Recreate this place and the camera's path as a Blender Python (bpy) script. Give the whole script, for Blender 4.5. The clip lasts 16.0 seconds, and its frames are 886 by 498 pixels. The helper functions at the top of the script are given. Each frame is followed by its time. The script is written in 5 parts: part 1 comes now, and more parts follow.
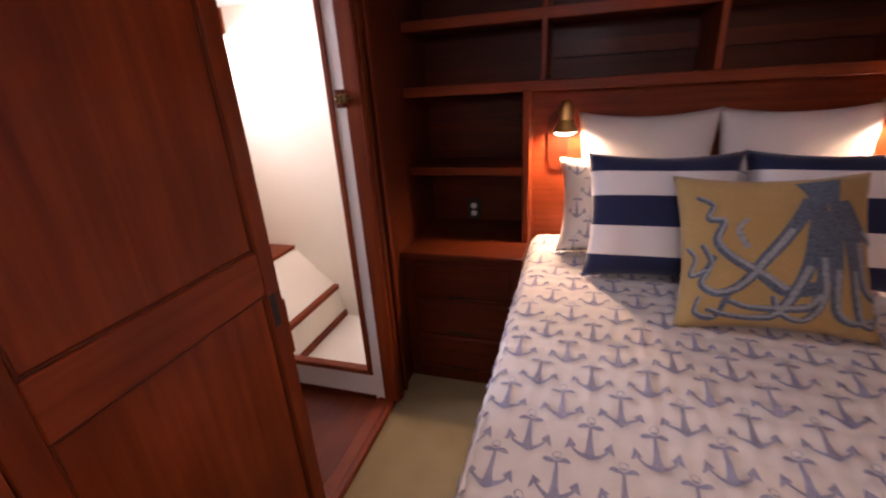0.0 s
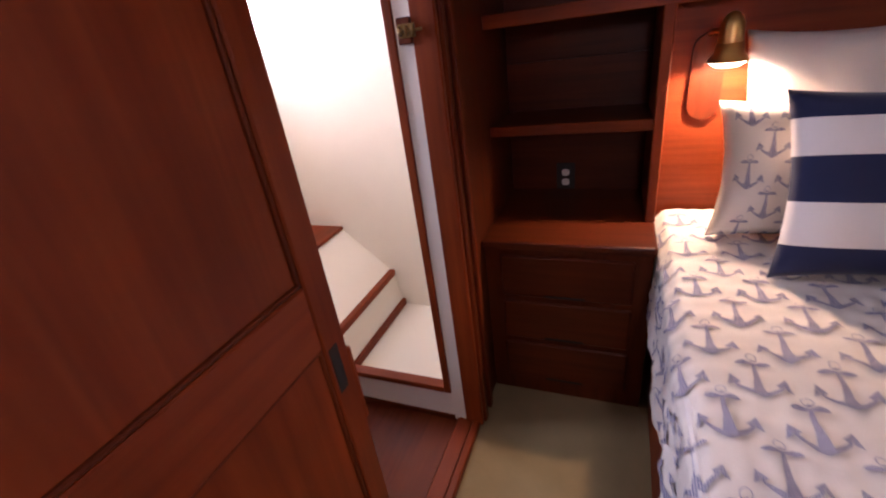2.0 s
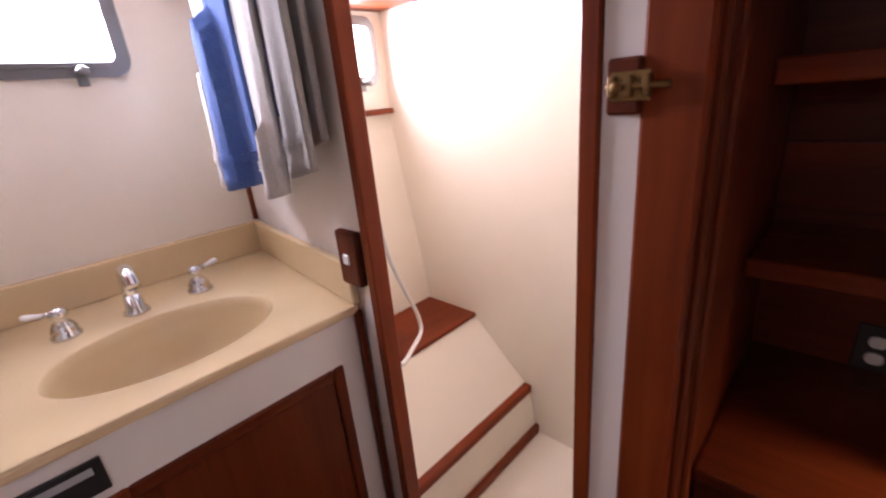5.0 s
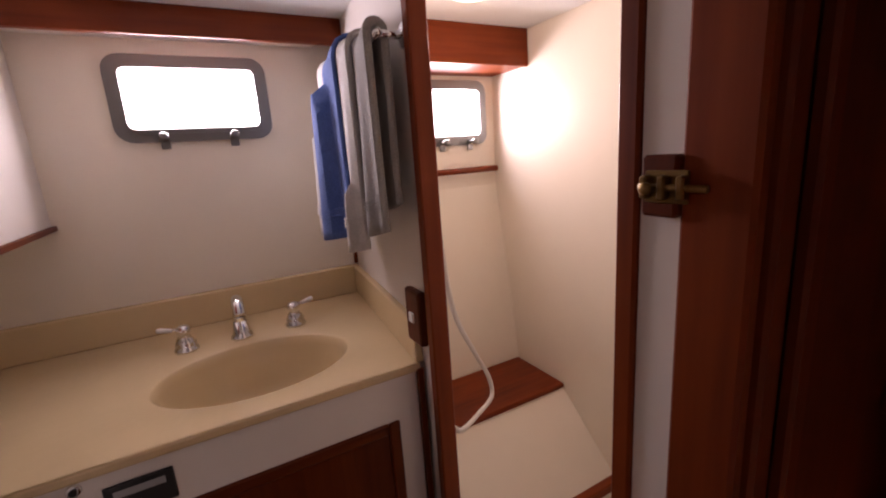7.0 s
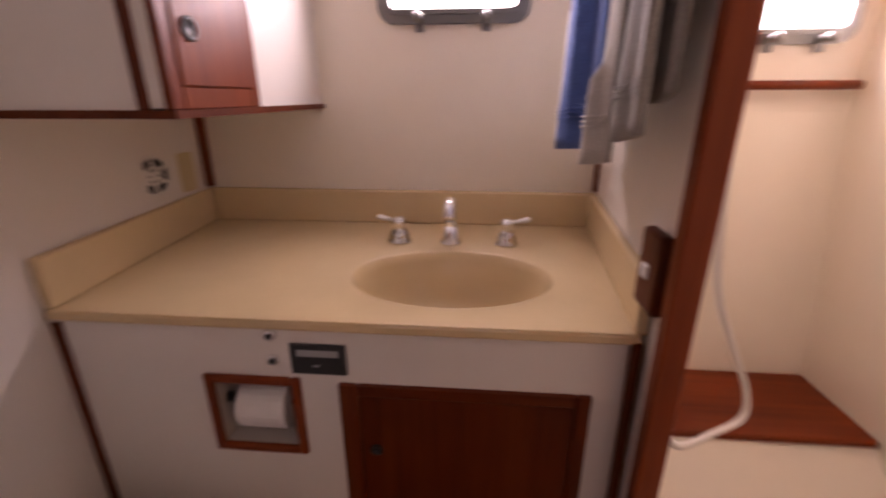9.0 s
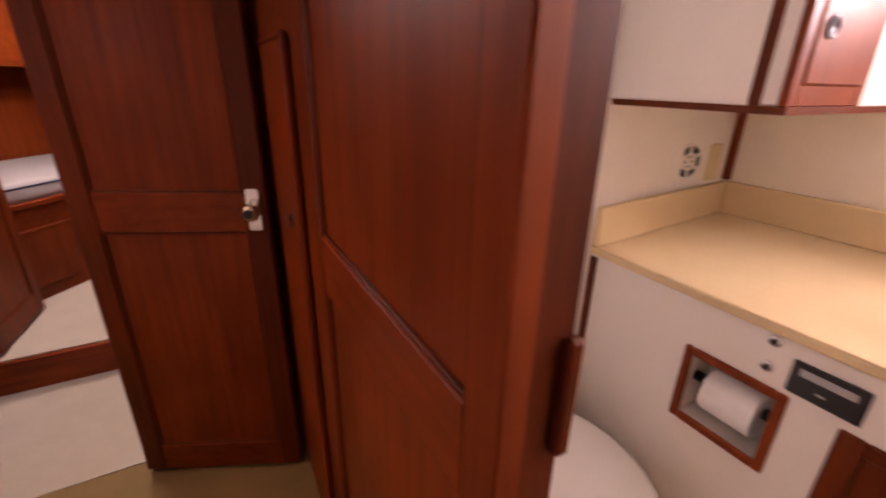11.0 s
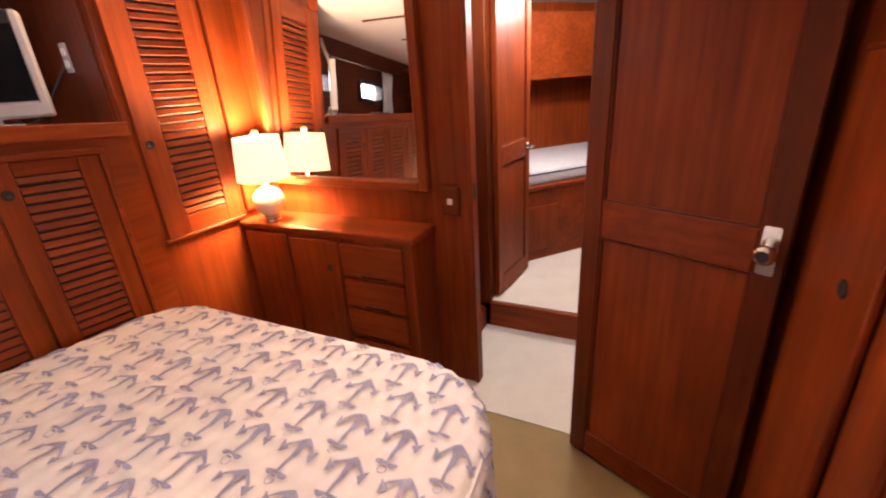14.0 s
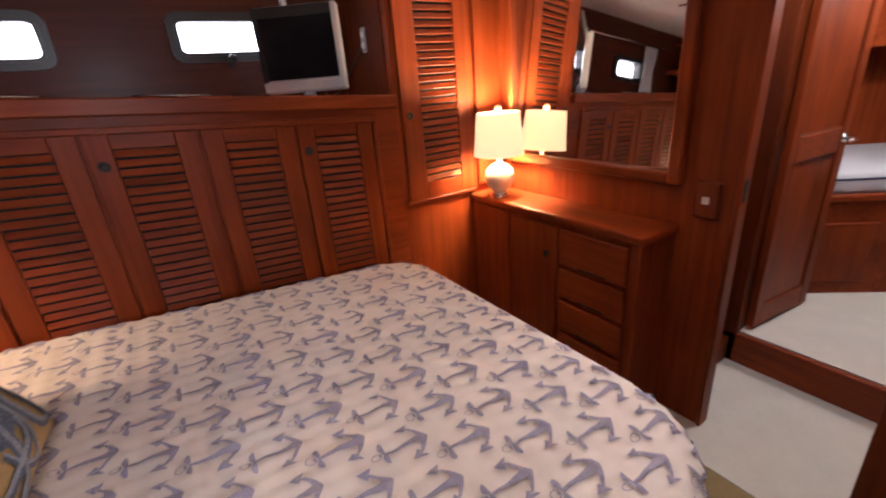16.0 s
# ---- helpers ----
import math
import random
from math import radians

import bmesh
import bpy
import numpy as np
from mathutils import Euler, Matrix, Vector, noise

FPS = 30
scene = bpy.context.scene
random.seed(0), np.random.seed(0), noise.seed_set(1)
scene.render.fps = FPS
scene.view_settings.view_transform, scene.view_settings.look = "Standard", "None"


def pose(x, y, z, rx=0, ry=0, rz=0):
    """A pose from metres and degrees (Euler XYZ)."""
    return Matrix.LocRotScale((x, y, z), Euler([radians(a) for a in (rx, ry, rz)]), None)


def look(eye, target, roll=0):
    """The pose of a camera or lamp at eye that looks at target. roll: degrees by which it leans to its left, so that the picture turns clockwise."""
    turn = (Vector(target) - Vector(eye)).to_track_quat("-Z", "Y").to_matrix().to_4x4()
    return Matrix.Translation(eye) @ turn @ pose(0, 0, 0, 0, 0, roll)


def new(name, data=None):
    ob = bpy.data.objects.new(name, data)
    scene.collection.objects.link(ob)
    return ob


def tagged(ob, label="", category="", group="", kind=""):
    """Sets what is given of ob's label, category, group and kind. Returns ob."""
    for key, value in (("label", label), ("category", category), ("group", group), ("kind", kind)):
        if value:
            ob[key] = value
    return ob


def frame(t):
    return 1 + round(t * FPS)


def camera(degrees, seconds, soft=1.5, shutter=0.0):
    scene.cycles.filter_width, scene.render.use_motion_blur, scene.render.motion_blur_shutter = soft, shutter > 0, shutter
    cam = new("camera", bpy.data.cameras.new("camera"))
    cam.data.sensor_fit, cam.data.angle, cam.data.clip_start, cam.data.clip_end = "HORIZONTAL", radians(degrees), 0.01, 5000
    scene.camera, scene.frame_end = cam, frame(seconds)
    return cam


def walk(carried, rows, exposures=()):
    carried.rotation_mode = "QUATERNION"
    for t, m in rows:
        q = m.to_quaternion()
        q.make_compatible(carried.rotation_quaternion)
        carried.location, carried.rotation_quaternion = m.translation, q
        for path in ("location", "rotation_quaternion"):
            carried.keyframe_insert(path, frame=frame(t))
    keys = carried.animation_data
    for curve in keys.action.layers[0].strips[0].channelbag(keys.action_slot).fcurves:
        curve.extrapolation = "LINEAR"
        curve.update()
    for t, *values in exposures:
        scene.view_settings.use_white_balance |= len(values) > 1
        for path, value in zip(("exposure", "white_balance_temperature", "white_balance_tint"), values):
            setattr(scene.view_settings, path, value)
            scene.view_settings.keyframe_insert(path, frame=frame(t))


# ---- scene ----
cam = camera(91.9, 16.0, 2.0, 0.5)
PATH = [
    (0, (0.715, -0.746, 1.34), (0.139, 1.023, 0.608), -3.6),
    (0.5, (0.67, -0.656, 1.325), (-0.084, 1.012, 0.52), -3.4),
    (1, (0.579, -0.569, 1.308), (-0.222, 1.069, 0.487), -3.8),
    (1.5, (0.468, -0.498, 1.304), (-0.263, 1.171, 0.48), -7.8),
    (2, (0.404, -0.383, 1.283), (-0.327, 1.253, 0.394), -8.0),
    (2.5, (0.347, -0.215, 1.271), (-0.504, 1.368, 0.393), -6.5),
    (3, (0.317, -0.083, 1.239), (-0.569, 1.456, 0.319), -3.7),
    (3.5, (0.261, -0.004, 1.229), (-0.637, 1.517, 0.289), -2.9),
    (4, (0.194, 0.074, 1.238), (-0.826, 1.554, 0.361), -4.2),
    (4.5, (0.128, 0.116, 1.266), (-1.015, 1.555, 0.478), -5.0),
    (5, (0.12, 0.157, 1.309), (-1.219, 1.483, 0.638), -5.4),
    (7.3, (0.182, 0.276, 1.345), (-1.551, 1.168, 0.897), -3.0),
    (7.5, (0.17, 0.281, 1.334), (-1.56, 1.135, 0.809), -2.9),
    (8, (0.094, 0.33, 1.294), (-1.674, 0.983, 0.626), -5.2),
    (8.5, (0.004, 0.387, 1.268), (-1.806, 0.872, 0.566), 0.1),
    (9, (-0.026, 0.374, 1.242), (-1.907, 0.214, 0.572), -0.1),
    (9.5, (0.008, 0.385, 1.234), (-1.699, -0.395, 0.544), 1.3),
    (10, (0.056, 0.403, 1.240), (-1.350, -0.820, 0.516), 0.3),
    (10.2, (0.105, 0.390, 1.237), (-1.225, -0.925, 0.524), 0.7),
    (12.3, (0.193, 0.132, 1.298), (0.234, -1.716, 0.537), -1.7),
    (12.5, (0.203, 0.14, 1.305), (0.387, -1.706, 0.559), -1.9),
    (13, (0.248, 0.162, 1.319), (0.723, -1.633, 0.576), -1.6),
    (13.5, (0.272, 0.176, 1.318), (0.976, -1.529, 0.546), -1.5),
    (14, (0.319, 0.156, 1.316), (1.153, -1.508, 0.584), -3.8),
    (14.5, (0.349, 0.119, 1.307), (1.387, -1.411, 0.543), -5.4),
    (15, (0.368, 0.085, 1.294), (1.69, -1.219, 0.55), -4.5),
    (15.5, (0.371, 0.071, 1.29), (1.837, -1.08, 0.564), -5.2),
    (16, (0.372, 0.078, 1.286), (1.947, -0.916, 0.557), -4.7),
]
EXPOSURES = [(0, 0.33, 6100, 33), (3, 0.36, 5700, 34), (5, 0.12, 6200, 35), (7.3, -1.03, 7300, 43), (8, -1.03, 7400, 43), (8.5, -0.68, 7400, 44), (9, -0.60, 7400, 47), (10.2, -0.35, 7300, 48),
             (12.3, 2.05, 9000, 44), (13, 2.0, 8300, 41), (14, 1.45, 6900, 30), (15, 1.06, 6250, 25), (16, 0.70, 6100, 24)]
walk(cam, [(t, look(eye, target, roll)) for t, eye, target, roll in PATH], EXPOSURES)

# ---- light ----
world = bpy.data.worlds.new("sky")
scene.world = world
world.use_nodes = True
sky = world.node_tree.nodes.new("ShaderNodeTexSky")
sky.sky_type, sky.sun_disc = "NISHITA", False
sky.sun_elevation, sky.sun_rotation = radians(79), radians(304)
background = world.node_tree.nodes["Background"]
background.inputs["Strength"].default_value = 0.12
world.node_tree.links.new(sky.outputs["Color"], background.inputs["Color"])
sun = new("sun", bpy.data.lights.new("sun", "SUN"))
sun.data.energy, sun.data.angle, sun.data.color = 1.0, radians(12), (1.0, 0.95, 0.88)
sun.matrix_world = look((-1.5, 1, 9), (0, 0.4, 1))


def area_lamp(eye, target, w, h, watts, color):
    ob = new("daylight", bpy.data.lights.new("daylight", "AREA"))
    ob.data.shape, ob.data.size, ob.data.size_y = "RECTANGLE", w, h
    ob.data.energy, ob.data.color = watts, color
    ob.matrix_world = look(eye, target)
    return ob


def bulb(eye, watts, color, size=0.03):
    ob = new("bulb", bpy.data.lights.new("bulb", "POINT"))
    ob.data.energy, ob.data.color, ob.data.shadow_soft_size = watts, color, size
    ob.location = eye
    return ob


DAY = (0.92, 0.96, 1.0)
WARM = (1.0, 0.70, 0.38)
area_lamp((-1.40, 0.29, 1.553), (-0.4, 0.29, 1.2), 0.34, 0.16, 12.0, DAY)      # vanity port
area_lamp((-1.40, 1.19, 1.497), (-0.4, 1.25, 1.3), 0.22, 0.17, 11.0, DAY)       # shower port
for py, aim in ((-0.286, -0.44), (0.474, -0.03)):
    area_lamp((2.455, py, 1.515), (1.2, aim, 0.75), 0.34, 0.10, 0.75, DAY).data.spread = radians(66)          # cabin ports
bulb((1.855, -1.195, 1.080), 34.0, (1.0, 0.76, 0.46), 0.045)        # table lamp
bulb((0.665, 1.045, 1.156), 27.0, WARM, 0.02)        # reading lamp
bulb((1.73, 1.045, 1.156), 27.0, WARM, 0.02)        # reading lamp
bulb((-0.80, 0.93, 1.63), 4.4, (1.0, 0.88, 0.72), 0.05)     # shower dome
down = area_lamp((0.72, -0.62, 1.825), (0.72, -0.62, 0), 0.14, 0.14, 0.95, (1.0, 0.76, 0.56))     # added fill downlight that lifts the bed and doors
down.data.shape, down.data.spread = "DISK", radians(124)
bulb((0.75, -1.60, 1.74), 9.0, (0.92, 0.98, 0.98), 0.06)     # passage dome, tinted cool to stand in for companionway daylight too
bulb((0.70, -2.45, 1.70), 16.0, (1.0, 0.94, 0.84), 0.06)     # added fill lamp, out of view, to brighten the forward cabin


# ---- materials ----
def material(name, color, rough=0.5, metal=0.0, coat=0.0, spec=0.5):
    m = bpy.data.materials.new(name)
    m.use_nodes = True
    p = m.node_tree.nodes["Principled BSDF"]
    p.inputs["Base Color"].default_value = (*color, 1)
    p.inputs["Roughness"].default_value = rough
    p.inputs["Metallic"].default_value = metal
    p.inputs["Coat Weight"].default_value = coat
    p.inputs["Coat Roughness"].default_value = 0.12
    p.inputs["Specular IOR Level"].default_value = spec
    return m


def noise_node(m, scale, stretch=(1, 1, 1), detail=4.0, offset=False):
    nt = m.node_tree
    geo = nt.nodes.new("ShaderNodeNewGeometry")
    mp = nt.nodes.new("ShaderNodeMapping")
    mp.inputs["Scale"].default_value = [scale * s for s in stretch]
    nt.links.new(geo.outputs["Position"], mp.inputs["Vector"])
    if offset:
        info = nt.nodes.new("ShaderNodeObjectInfo")
        mul = nt.nodes.new("ShaderNodeVectorMath")
        mul.operation = "SCALE"
        mul.inputs[0].default_value = (37, 53, 71)
        nt.links.new(info.outputs["Random"], mul.inputs["Scale"])
        nt.links.new(mul.outputs[0], mp.inputs["Location"])
    tex = nt.nodes.new("ShaderNodeTexNoise")
    tex.inputs["Scale"].default_value = 1.0
    tex.inputs["Detail"].default_value = detail
    nt.links.new(mp.outputs["Vector"], tex.inputs["Vector"])
    return tex.outputs["Fac"]


def ramp(m, fac, stops):
    r = m.node_tree.nodes.new("ShaderNodeValToRGB")
    e = r.color_ramp.elements
    while len(e) < len(stops):
        e.new(0.5)
    for el, (pos, col) in zip(e, stops):
        el.position, el.color = pos, (*col, 1)
    m.node_tree.links.new(fac, r.inputs["Fac"])
    return r.outputs["Color"]


def mix(m, a, b, fac, mode="MIX"):
    n = m.node_tree.nodes.new("ShaderNodeMix")
    n.data_type, n.blend_type = "RGBA", mode
    for value, i in ((a, 6), (b, 7)):
        if isinstance(value, tuple):
            n.inputs[i].default_value = (*value, 1)
        else:
            m.node_tree.links.new(value, n.inputs[i])
    if isinstance(fac, float):
        n.inputs[0].default_value = fac
    else:
        m.node_tree.links.new(fac, n.inputs[0])
    return n.outputs[2]


def base(m, color):
    m.node_tree.links.new(color, m.node_tree.nodes["Principled BSDF"].inputs["Base Color"])


def bump(m, fac, strength, distance=0.002):
    b = m.node_tree.nodes.new("ShaderNodeBump")
    b.inputs["Strength"].default_value, b.inputs["Distance"].default_value = strength, distance
    m.node_tree.links.new(fac, b.inputs["Height"])
    m.node_tree.links.new(b.outputs["Normal"], m.node_tree.nodes["Principled BSDF"].inputs["Normal"])


def rough_var(m, fac, low, high):
    n = m.node_tree.nodes.new("ShaderNodeMapRange")
    n.inputs["To Min"].default_value, n.inputs["To Max"].default_value = low, high
    m.node_tree.links.new(fac, n.inputs["Value"])
    m.node_tree.links.new(n.outputs["Result"], m.node_tree.nodes["Principled BSDF"].inputs["Roughness"])


def teak(name, axis, dark=1.0):
    """Varnished teak with its grain along one axis: flowing figure, dark streaks and fine pores."""
    m = material(name, (0.2, 0.05, 0.01), 0.4, coat=0.05, spec=0.2)
    m.node_tree.nodes["Principled BSDF"].inputs["Coat Roughness"].default_value = 0.22
    k = "xyz".index(axis)
    s = [1.0, 1.0, 1.0]
    s[k] = 0.05
    grain = noise_node(m, 46, s, 6, True)
    s[k] = 0.22
    figure = noise_node(m, 8, s, 5, True)
    s[k] = 0.05
    streak = noise_node(m, 30, s, 4, True)
    s[k] = 0.06
    pores = noise_node(m, 420, s, 2)
    cloud = noise_node(m, 3.4, (1, 1, 1), 3, True)
    c = ramp(m, grain, [(0.26, (0.160 * dark, 0.025 * dark, 0.0038 * dark)), (0.50, (0.208 * dark, 0.036 * dark, 0.0056 * dark)), (0.76, (0.250 * dark, 0.049 * dark, 0.0082 * dark))])
    c = mix(m, c, ramp(m, figure, [(0.30, (0.66, 0.60, 0.56)), (0.56, (1.0, 1.0, 1.0)), (0.74, (1.14, 1.18, 1.18))]), 0.7, "MULTIPLY")
    c = mix(m, c, ramp(m, streak, [(0.28, (0.45, 0.38, 0.34)), (0.40, (1.0, 1.0, 1.0))]), 0.45, "MULTIPLY")
    c = mix(m, c, ramp(m, cloud, [(0.3, (0.76, 0.70, 0.68)), (0.7, (1.10, 1.10, 1.08))]), 0.85, "MULTIPLY")
    base(m, c)
    rough_var(m, figure, 0.38, 0.56)
    bump(m, pores, 0.08, 0.0006)
    return m


TEAK_V, TEAK_X, TEAK_Y = teak("teak_upright_grain", "z"), teak("teak_cross_grain", "x"), teak("teak_long_grain", "y")
# darker teak: trims, and shade put into recessed shelves and post edges
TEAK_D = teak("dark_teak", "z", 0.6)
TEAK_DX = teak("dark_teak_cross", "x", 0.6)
# teak copy for the hull lining, the recess's dimness put into its tone
TEAK_SHADED_Y = teak("shaded_teak_long", "y", 0.38)
# the same teak at 0.42: shade of the nightstand corner put into the colour
TEAK_SHADED, TEAK_SHADED_X = teak("shaded_teak", "z", 0.42), teak("shaded_teak_cross", "x", 0.42)
TEAK_FLOOR = teak("teak_sole", "y", 0.62)


def painted(name, color, rough, spots=0.012, scale=14, relief=0.03):
    m = material(name, color, rough)
    n1 = noise_node(m, scale, detail=5)
    n2 = noise_node(m, 3.2, detail=2)
    low = tuple(max(0, v * (1 - spots)) for v in color)
    c = mix(m, ramp(m, n1, [(0.35, low), (0.65, color)]), ramp(m, n2, [(0.3, (0.96, 0.955, 0.94)), (0.7, (1, 1, 1))]), 0.7, "MULTIPLY")
    base(m, c)
    fine = noise_node(m, 260, detail=2)
    bump(m, fine, relief * 3, 0.0006)
    return m


LAMINATE = painted("white_laminate", (0.80, 0.76, 0.71), 0.36)
GELCOAT = painted("cream_gelcoat", (0.84, 0.77, 0.65), 0.28)
MARBLE = painted("beige_cast_marble", (0.72, 0.55, 0.32), 0.2, 0.05, 7)
PORCELAIN = painted("white_porcelain", (0.80, 0.79, 0.77), 0.15, 0.02)
HEADLINER = painted("white_headliner", (0.80, 0.80, 0.78), 0.6)
CHROME = material("chrome", (0.78, 0.79, 0.80), 0.12, 1.0)
STEEL = material("porthole_steel", (0.24, 0.24, 0.235), 0.42, 1.0)
BRASS = material("brass", (0.60, 0.38, 0.13), 0.30, 1.0)
OLD_BRASS = material("dull_brass", (0.22, 0.14, 0.055), 0.40, 1.0)
DULL = material("dull_port_metal", (0.045, 0.043, 0.04), 0.36, 0.85)
BLACK = material("black_plastic", (0.012, 0.012, 0.013), 0.35)
# near-black: seams and slots, and the painted shade behind louvre slats
DARK = material("seam_and_shade_black", (0.01, 0.008, 0.007), 0.8)
SILVER = material("silver_plastic", (0.55, 0.56, 0.58), 0.35, 0.4)
SCREEN = material("screen_glass", (0.008, 0.009, 0.011), 0.12)
MIRROR = material("mirror_glass", (0.92, 0.93, 0.92), 0.02, 1.0)
WHITE_PLASTIC = material("white_plastic", (0.72, 0.70, 0.66), 0.4)
GREY_PLASTIC = material("grey_print", (0.35, 0.36, 0.37), 0.5)
BRONZE = material("bronze_plate", (0.022, 0.017, 0.014), 0.5, 0.2)
PAPER = painted("tissue_paper", (0.82, 0.81, 0.80), 0.9, 0.04, 40)


def cloth(name, color, rough=0.95, weave=700, dirt=0.08, strength=0.3):
    m = material(name, color, rough, spec=0.2)
    m.node_tree.nodes["Principled BSDF"].inputs["Sheen Weight"].default_value = 0.15
    n1 = noise_node(m, weave, detail=2)
    n2 = noise_node(m, 11, detail=4)
    low = tuple(v * (1 - dirt * 3) for v in color)
    c = mix(m, ramp(m, n1, [(0.3, low), (0.7, color)]), ramp(m, n2, [(0.3, (1 - dirt, 1 - dirt, 1 - dirt)), (0.7, (1, 1, 1))]), 0.8, "MULTIPLY")
    base(m, c)
    bump(m, n1, strength, 0.001)
    return m


CARPET = cloth("olive_carpet", (0.345, 0.255, 0.125), 1.0, 420, 0.16, 0.8)
CARPET_W = cloth("cream_carpet", (0.66, 0.64, 0.56), 1.0, 420, 0.10, 0.8)
QUILT = cloth("white_quilt", (0.79, 0.735, 0.69), 0.9, 800, 0.05, 0.15)
ANCHOR = cloth("slate_blue_print", (0.20, 0.21, 0.36), 0.9, 500, 0.05, 0.1)
wave = ANCHOR.node_tree.nodes.new("ShaderNodeTexWave")
wave.inputs["Scale"].default_value, wave.inputs["Distortion"].default_value, wave.inputs["Detail"].default_value = 95, 2.5, 2
spot = ANCHOR.node_tree.nodes.new("ShaderNodeNewGeometry")
ANCHOR.node_tree.links.new(spot.outputs["Position"], wave.inputs["Vector"])
base(ANCHOR, ramp(ANCHOR, wave.outputs["Fac"], [(0.30, (0.13, 0.13, 0.25)), (0.72, (0.50, 0.48, 0.56))]))
LINEN = cloth("white_linen", (0.80, 0.76, 0.75), 0.9, 900, 0.04)
NAVY = cloth("navy_cotton", (0.020, 0.026, 0.075), 0.85, 900, 0.06)
BURLAP = cloth("tan_burlap", (0.52, 0.35, 0.14), 0.95, 500, 0.12, 0.5)
BLUEPRINT = cloth("blue_grey_print", (0.17, 0.215, 0.30), 0.9, 260, 0.25)
PALEPRINT = cloth("pale_blue_print", (0.42, 0.46, 0.52), 0.9, 260, 0.2)
TOWEL_B = cloth("blue_terry", (0.10, 0.19, 0.50), 1.0, 330, 0.14, 0.9)
TOWEL_W = cloth("white_terry", (0.72, 0.71, 0.68), 1.0, 330, 0.08, 0.9)
TOWEL_P = cloth("pale_grey_terry", (0.66, 0.65, 0.62), 1.0, 330, 0.08, 0.9)
# grey puts the shade on the towels' wall side into the cloth
TOWEL_SHADED = cloth("shaded_terry", (0.38, 0.37, 0.35), 1.0, 330, 0.08, 0.9)
TICKING = cloth("grey_striped_mattress", (0.50, 0.52, 0.55), 0.9, 500, 0.08)
CURTAIN = cloth("white_curtain", (0.78, 0.78, 0.76), 0.9, 500, 0.06)


def glow(name, color, strength):
    m = material(name, color, 0.6)
    p = m.node_tree.nodes["Principled BSDF"]
    p.inputs["Emission Color"].default_value = (*color, 1)
    p.inputs["Emission Strength"].default_value = strength
    return m


SHADE = glow("lit_linen_shade", (1.0, 0.72, 0.38), 0.6)
DOME = glow("lit_dome_glass", (1.0, 0.86, 0.62), 0.8)
SHADE_IN = glow("lit_bulb", (1.0, 0.80, 0.50), 14.0)
DAYGLOW = glow("bright_day_backdrop", (0.95, 0.98, 1.0), 4.0)
PANE = material("clear_pane", (1, 1, 1), 0.05)
see_through, pane_mix = PANE.node_tree.nodes.new("ShaderNodeBsdfTransparent"), PANE.node_tree.nodes.new("ShaderNodeMixShader")
pane_mix.inputs[0].default_value = 0.06
PANE.node_tree.links.new(see_through.outputs[0], pane_mix.inputs[1])
PANE.node_tree.links.new(PANE.node_tree.nodes["Principled BSDF"].outputs[0], pane_mix.inputs[2])
PANE.node_tree.links.new(pane_mix.outputs[0], PANE.node_tree.nodes["Material Output"].inputs["Surface"])
CERAMIC = painted("white_marbled_ceramic", (0.80, 0.77, 0.70), 0.2, 0.10, 20)



# ---- builders ----
def link(name, bm, mat, parent=None, label="", smooth=False):
    me = bpy.data.meshes.new(name)
    bm.normal_update()
    bm.to_mesh(me)
    bm.free()
    for one in (mat if isinstance(mat, (list, tuple)) else [mat]):
        me.materials.append(one)
    if smooth:
        for poly in me.polygons:
            poly.use_smooth = True
    ob = new(name, me)
    if parent is not None:
        ob.parent = parent
        ob.matrix_parent_inverse = Matrix.Translation(parent.location).inverted()
    if label:
        ob["label"] = label
    return ob


def part(name, bm, mat, parent, label="", smooth=False):
    return link(name, bm, mat, parent, label, smooth)


def thing(name, label, category, group="", at=(0, 0, 0)):
    ob = new(name)
    ob.location = at
    ob.empty_display_size = 0.05
    return tagged(ob, label, category, group)


def boxes(*rows, bevel=0.0, seg=1):
    """A bmesh of boxes x0, x1, y0, y1, z0, z1, with bevelled edges."""
    bm = bmesh.new()
    for x0, x1, y0, y1, z0, z1 in rows:
        r = bmesh.ops.create_cube(bm, size=1)
        for v in r["verts"]:
            v.co = Vector(((x0 + x1) / 2 + v.co.x * (x1 - x0), (y0 + y1) / 2 + v.co.y * (y1 - y0), (z0 + z1) / 2 + v.co.z * (z1 - z0)))
    if bevel:
        bmesh.ops.bevel(bm, geom=bm.edges[:], offset=bevel, segments=seg, affect="EDGES", profile=0.5, clamp_overlap=True)
    return bm


def lathe(profile, steps=24, at=(0, 0, 0)):
    """A turned body from rows of radius, height."""
    bm = bmesh.new()
    rings = []
    for r, z in profile:
        rings.append([bm.verts.new((at[0] + max(r, 1e-4) * math.cos(2 * math.pi * i / steps), at[1] + max(r, 1e-4) * math.sin(2 * math.pi * i / steps), at[2] + z)) for i in range(steps)])
    for a, b in zip(rings, rings[1:]):
        for i in range(steps):
            bm.faces.new((a[i], a[(i + 1) % steps], b[(i + 1) % steps], b[i]))
    bm.faces.new(rings[0][::-1])
    bm.faces.new(rings[-1])
    return bm


def turned(bm, m):
    bmesh.ops.transform(bm, matrix=m, verts=bm.verts[:])
    return bm


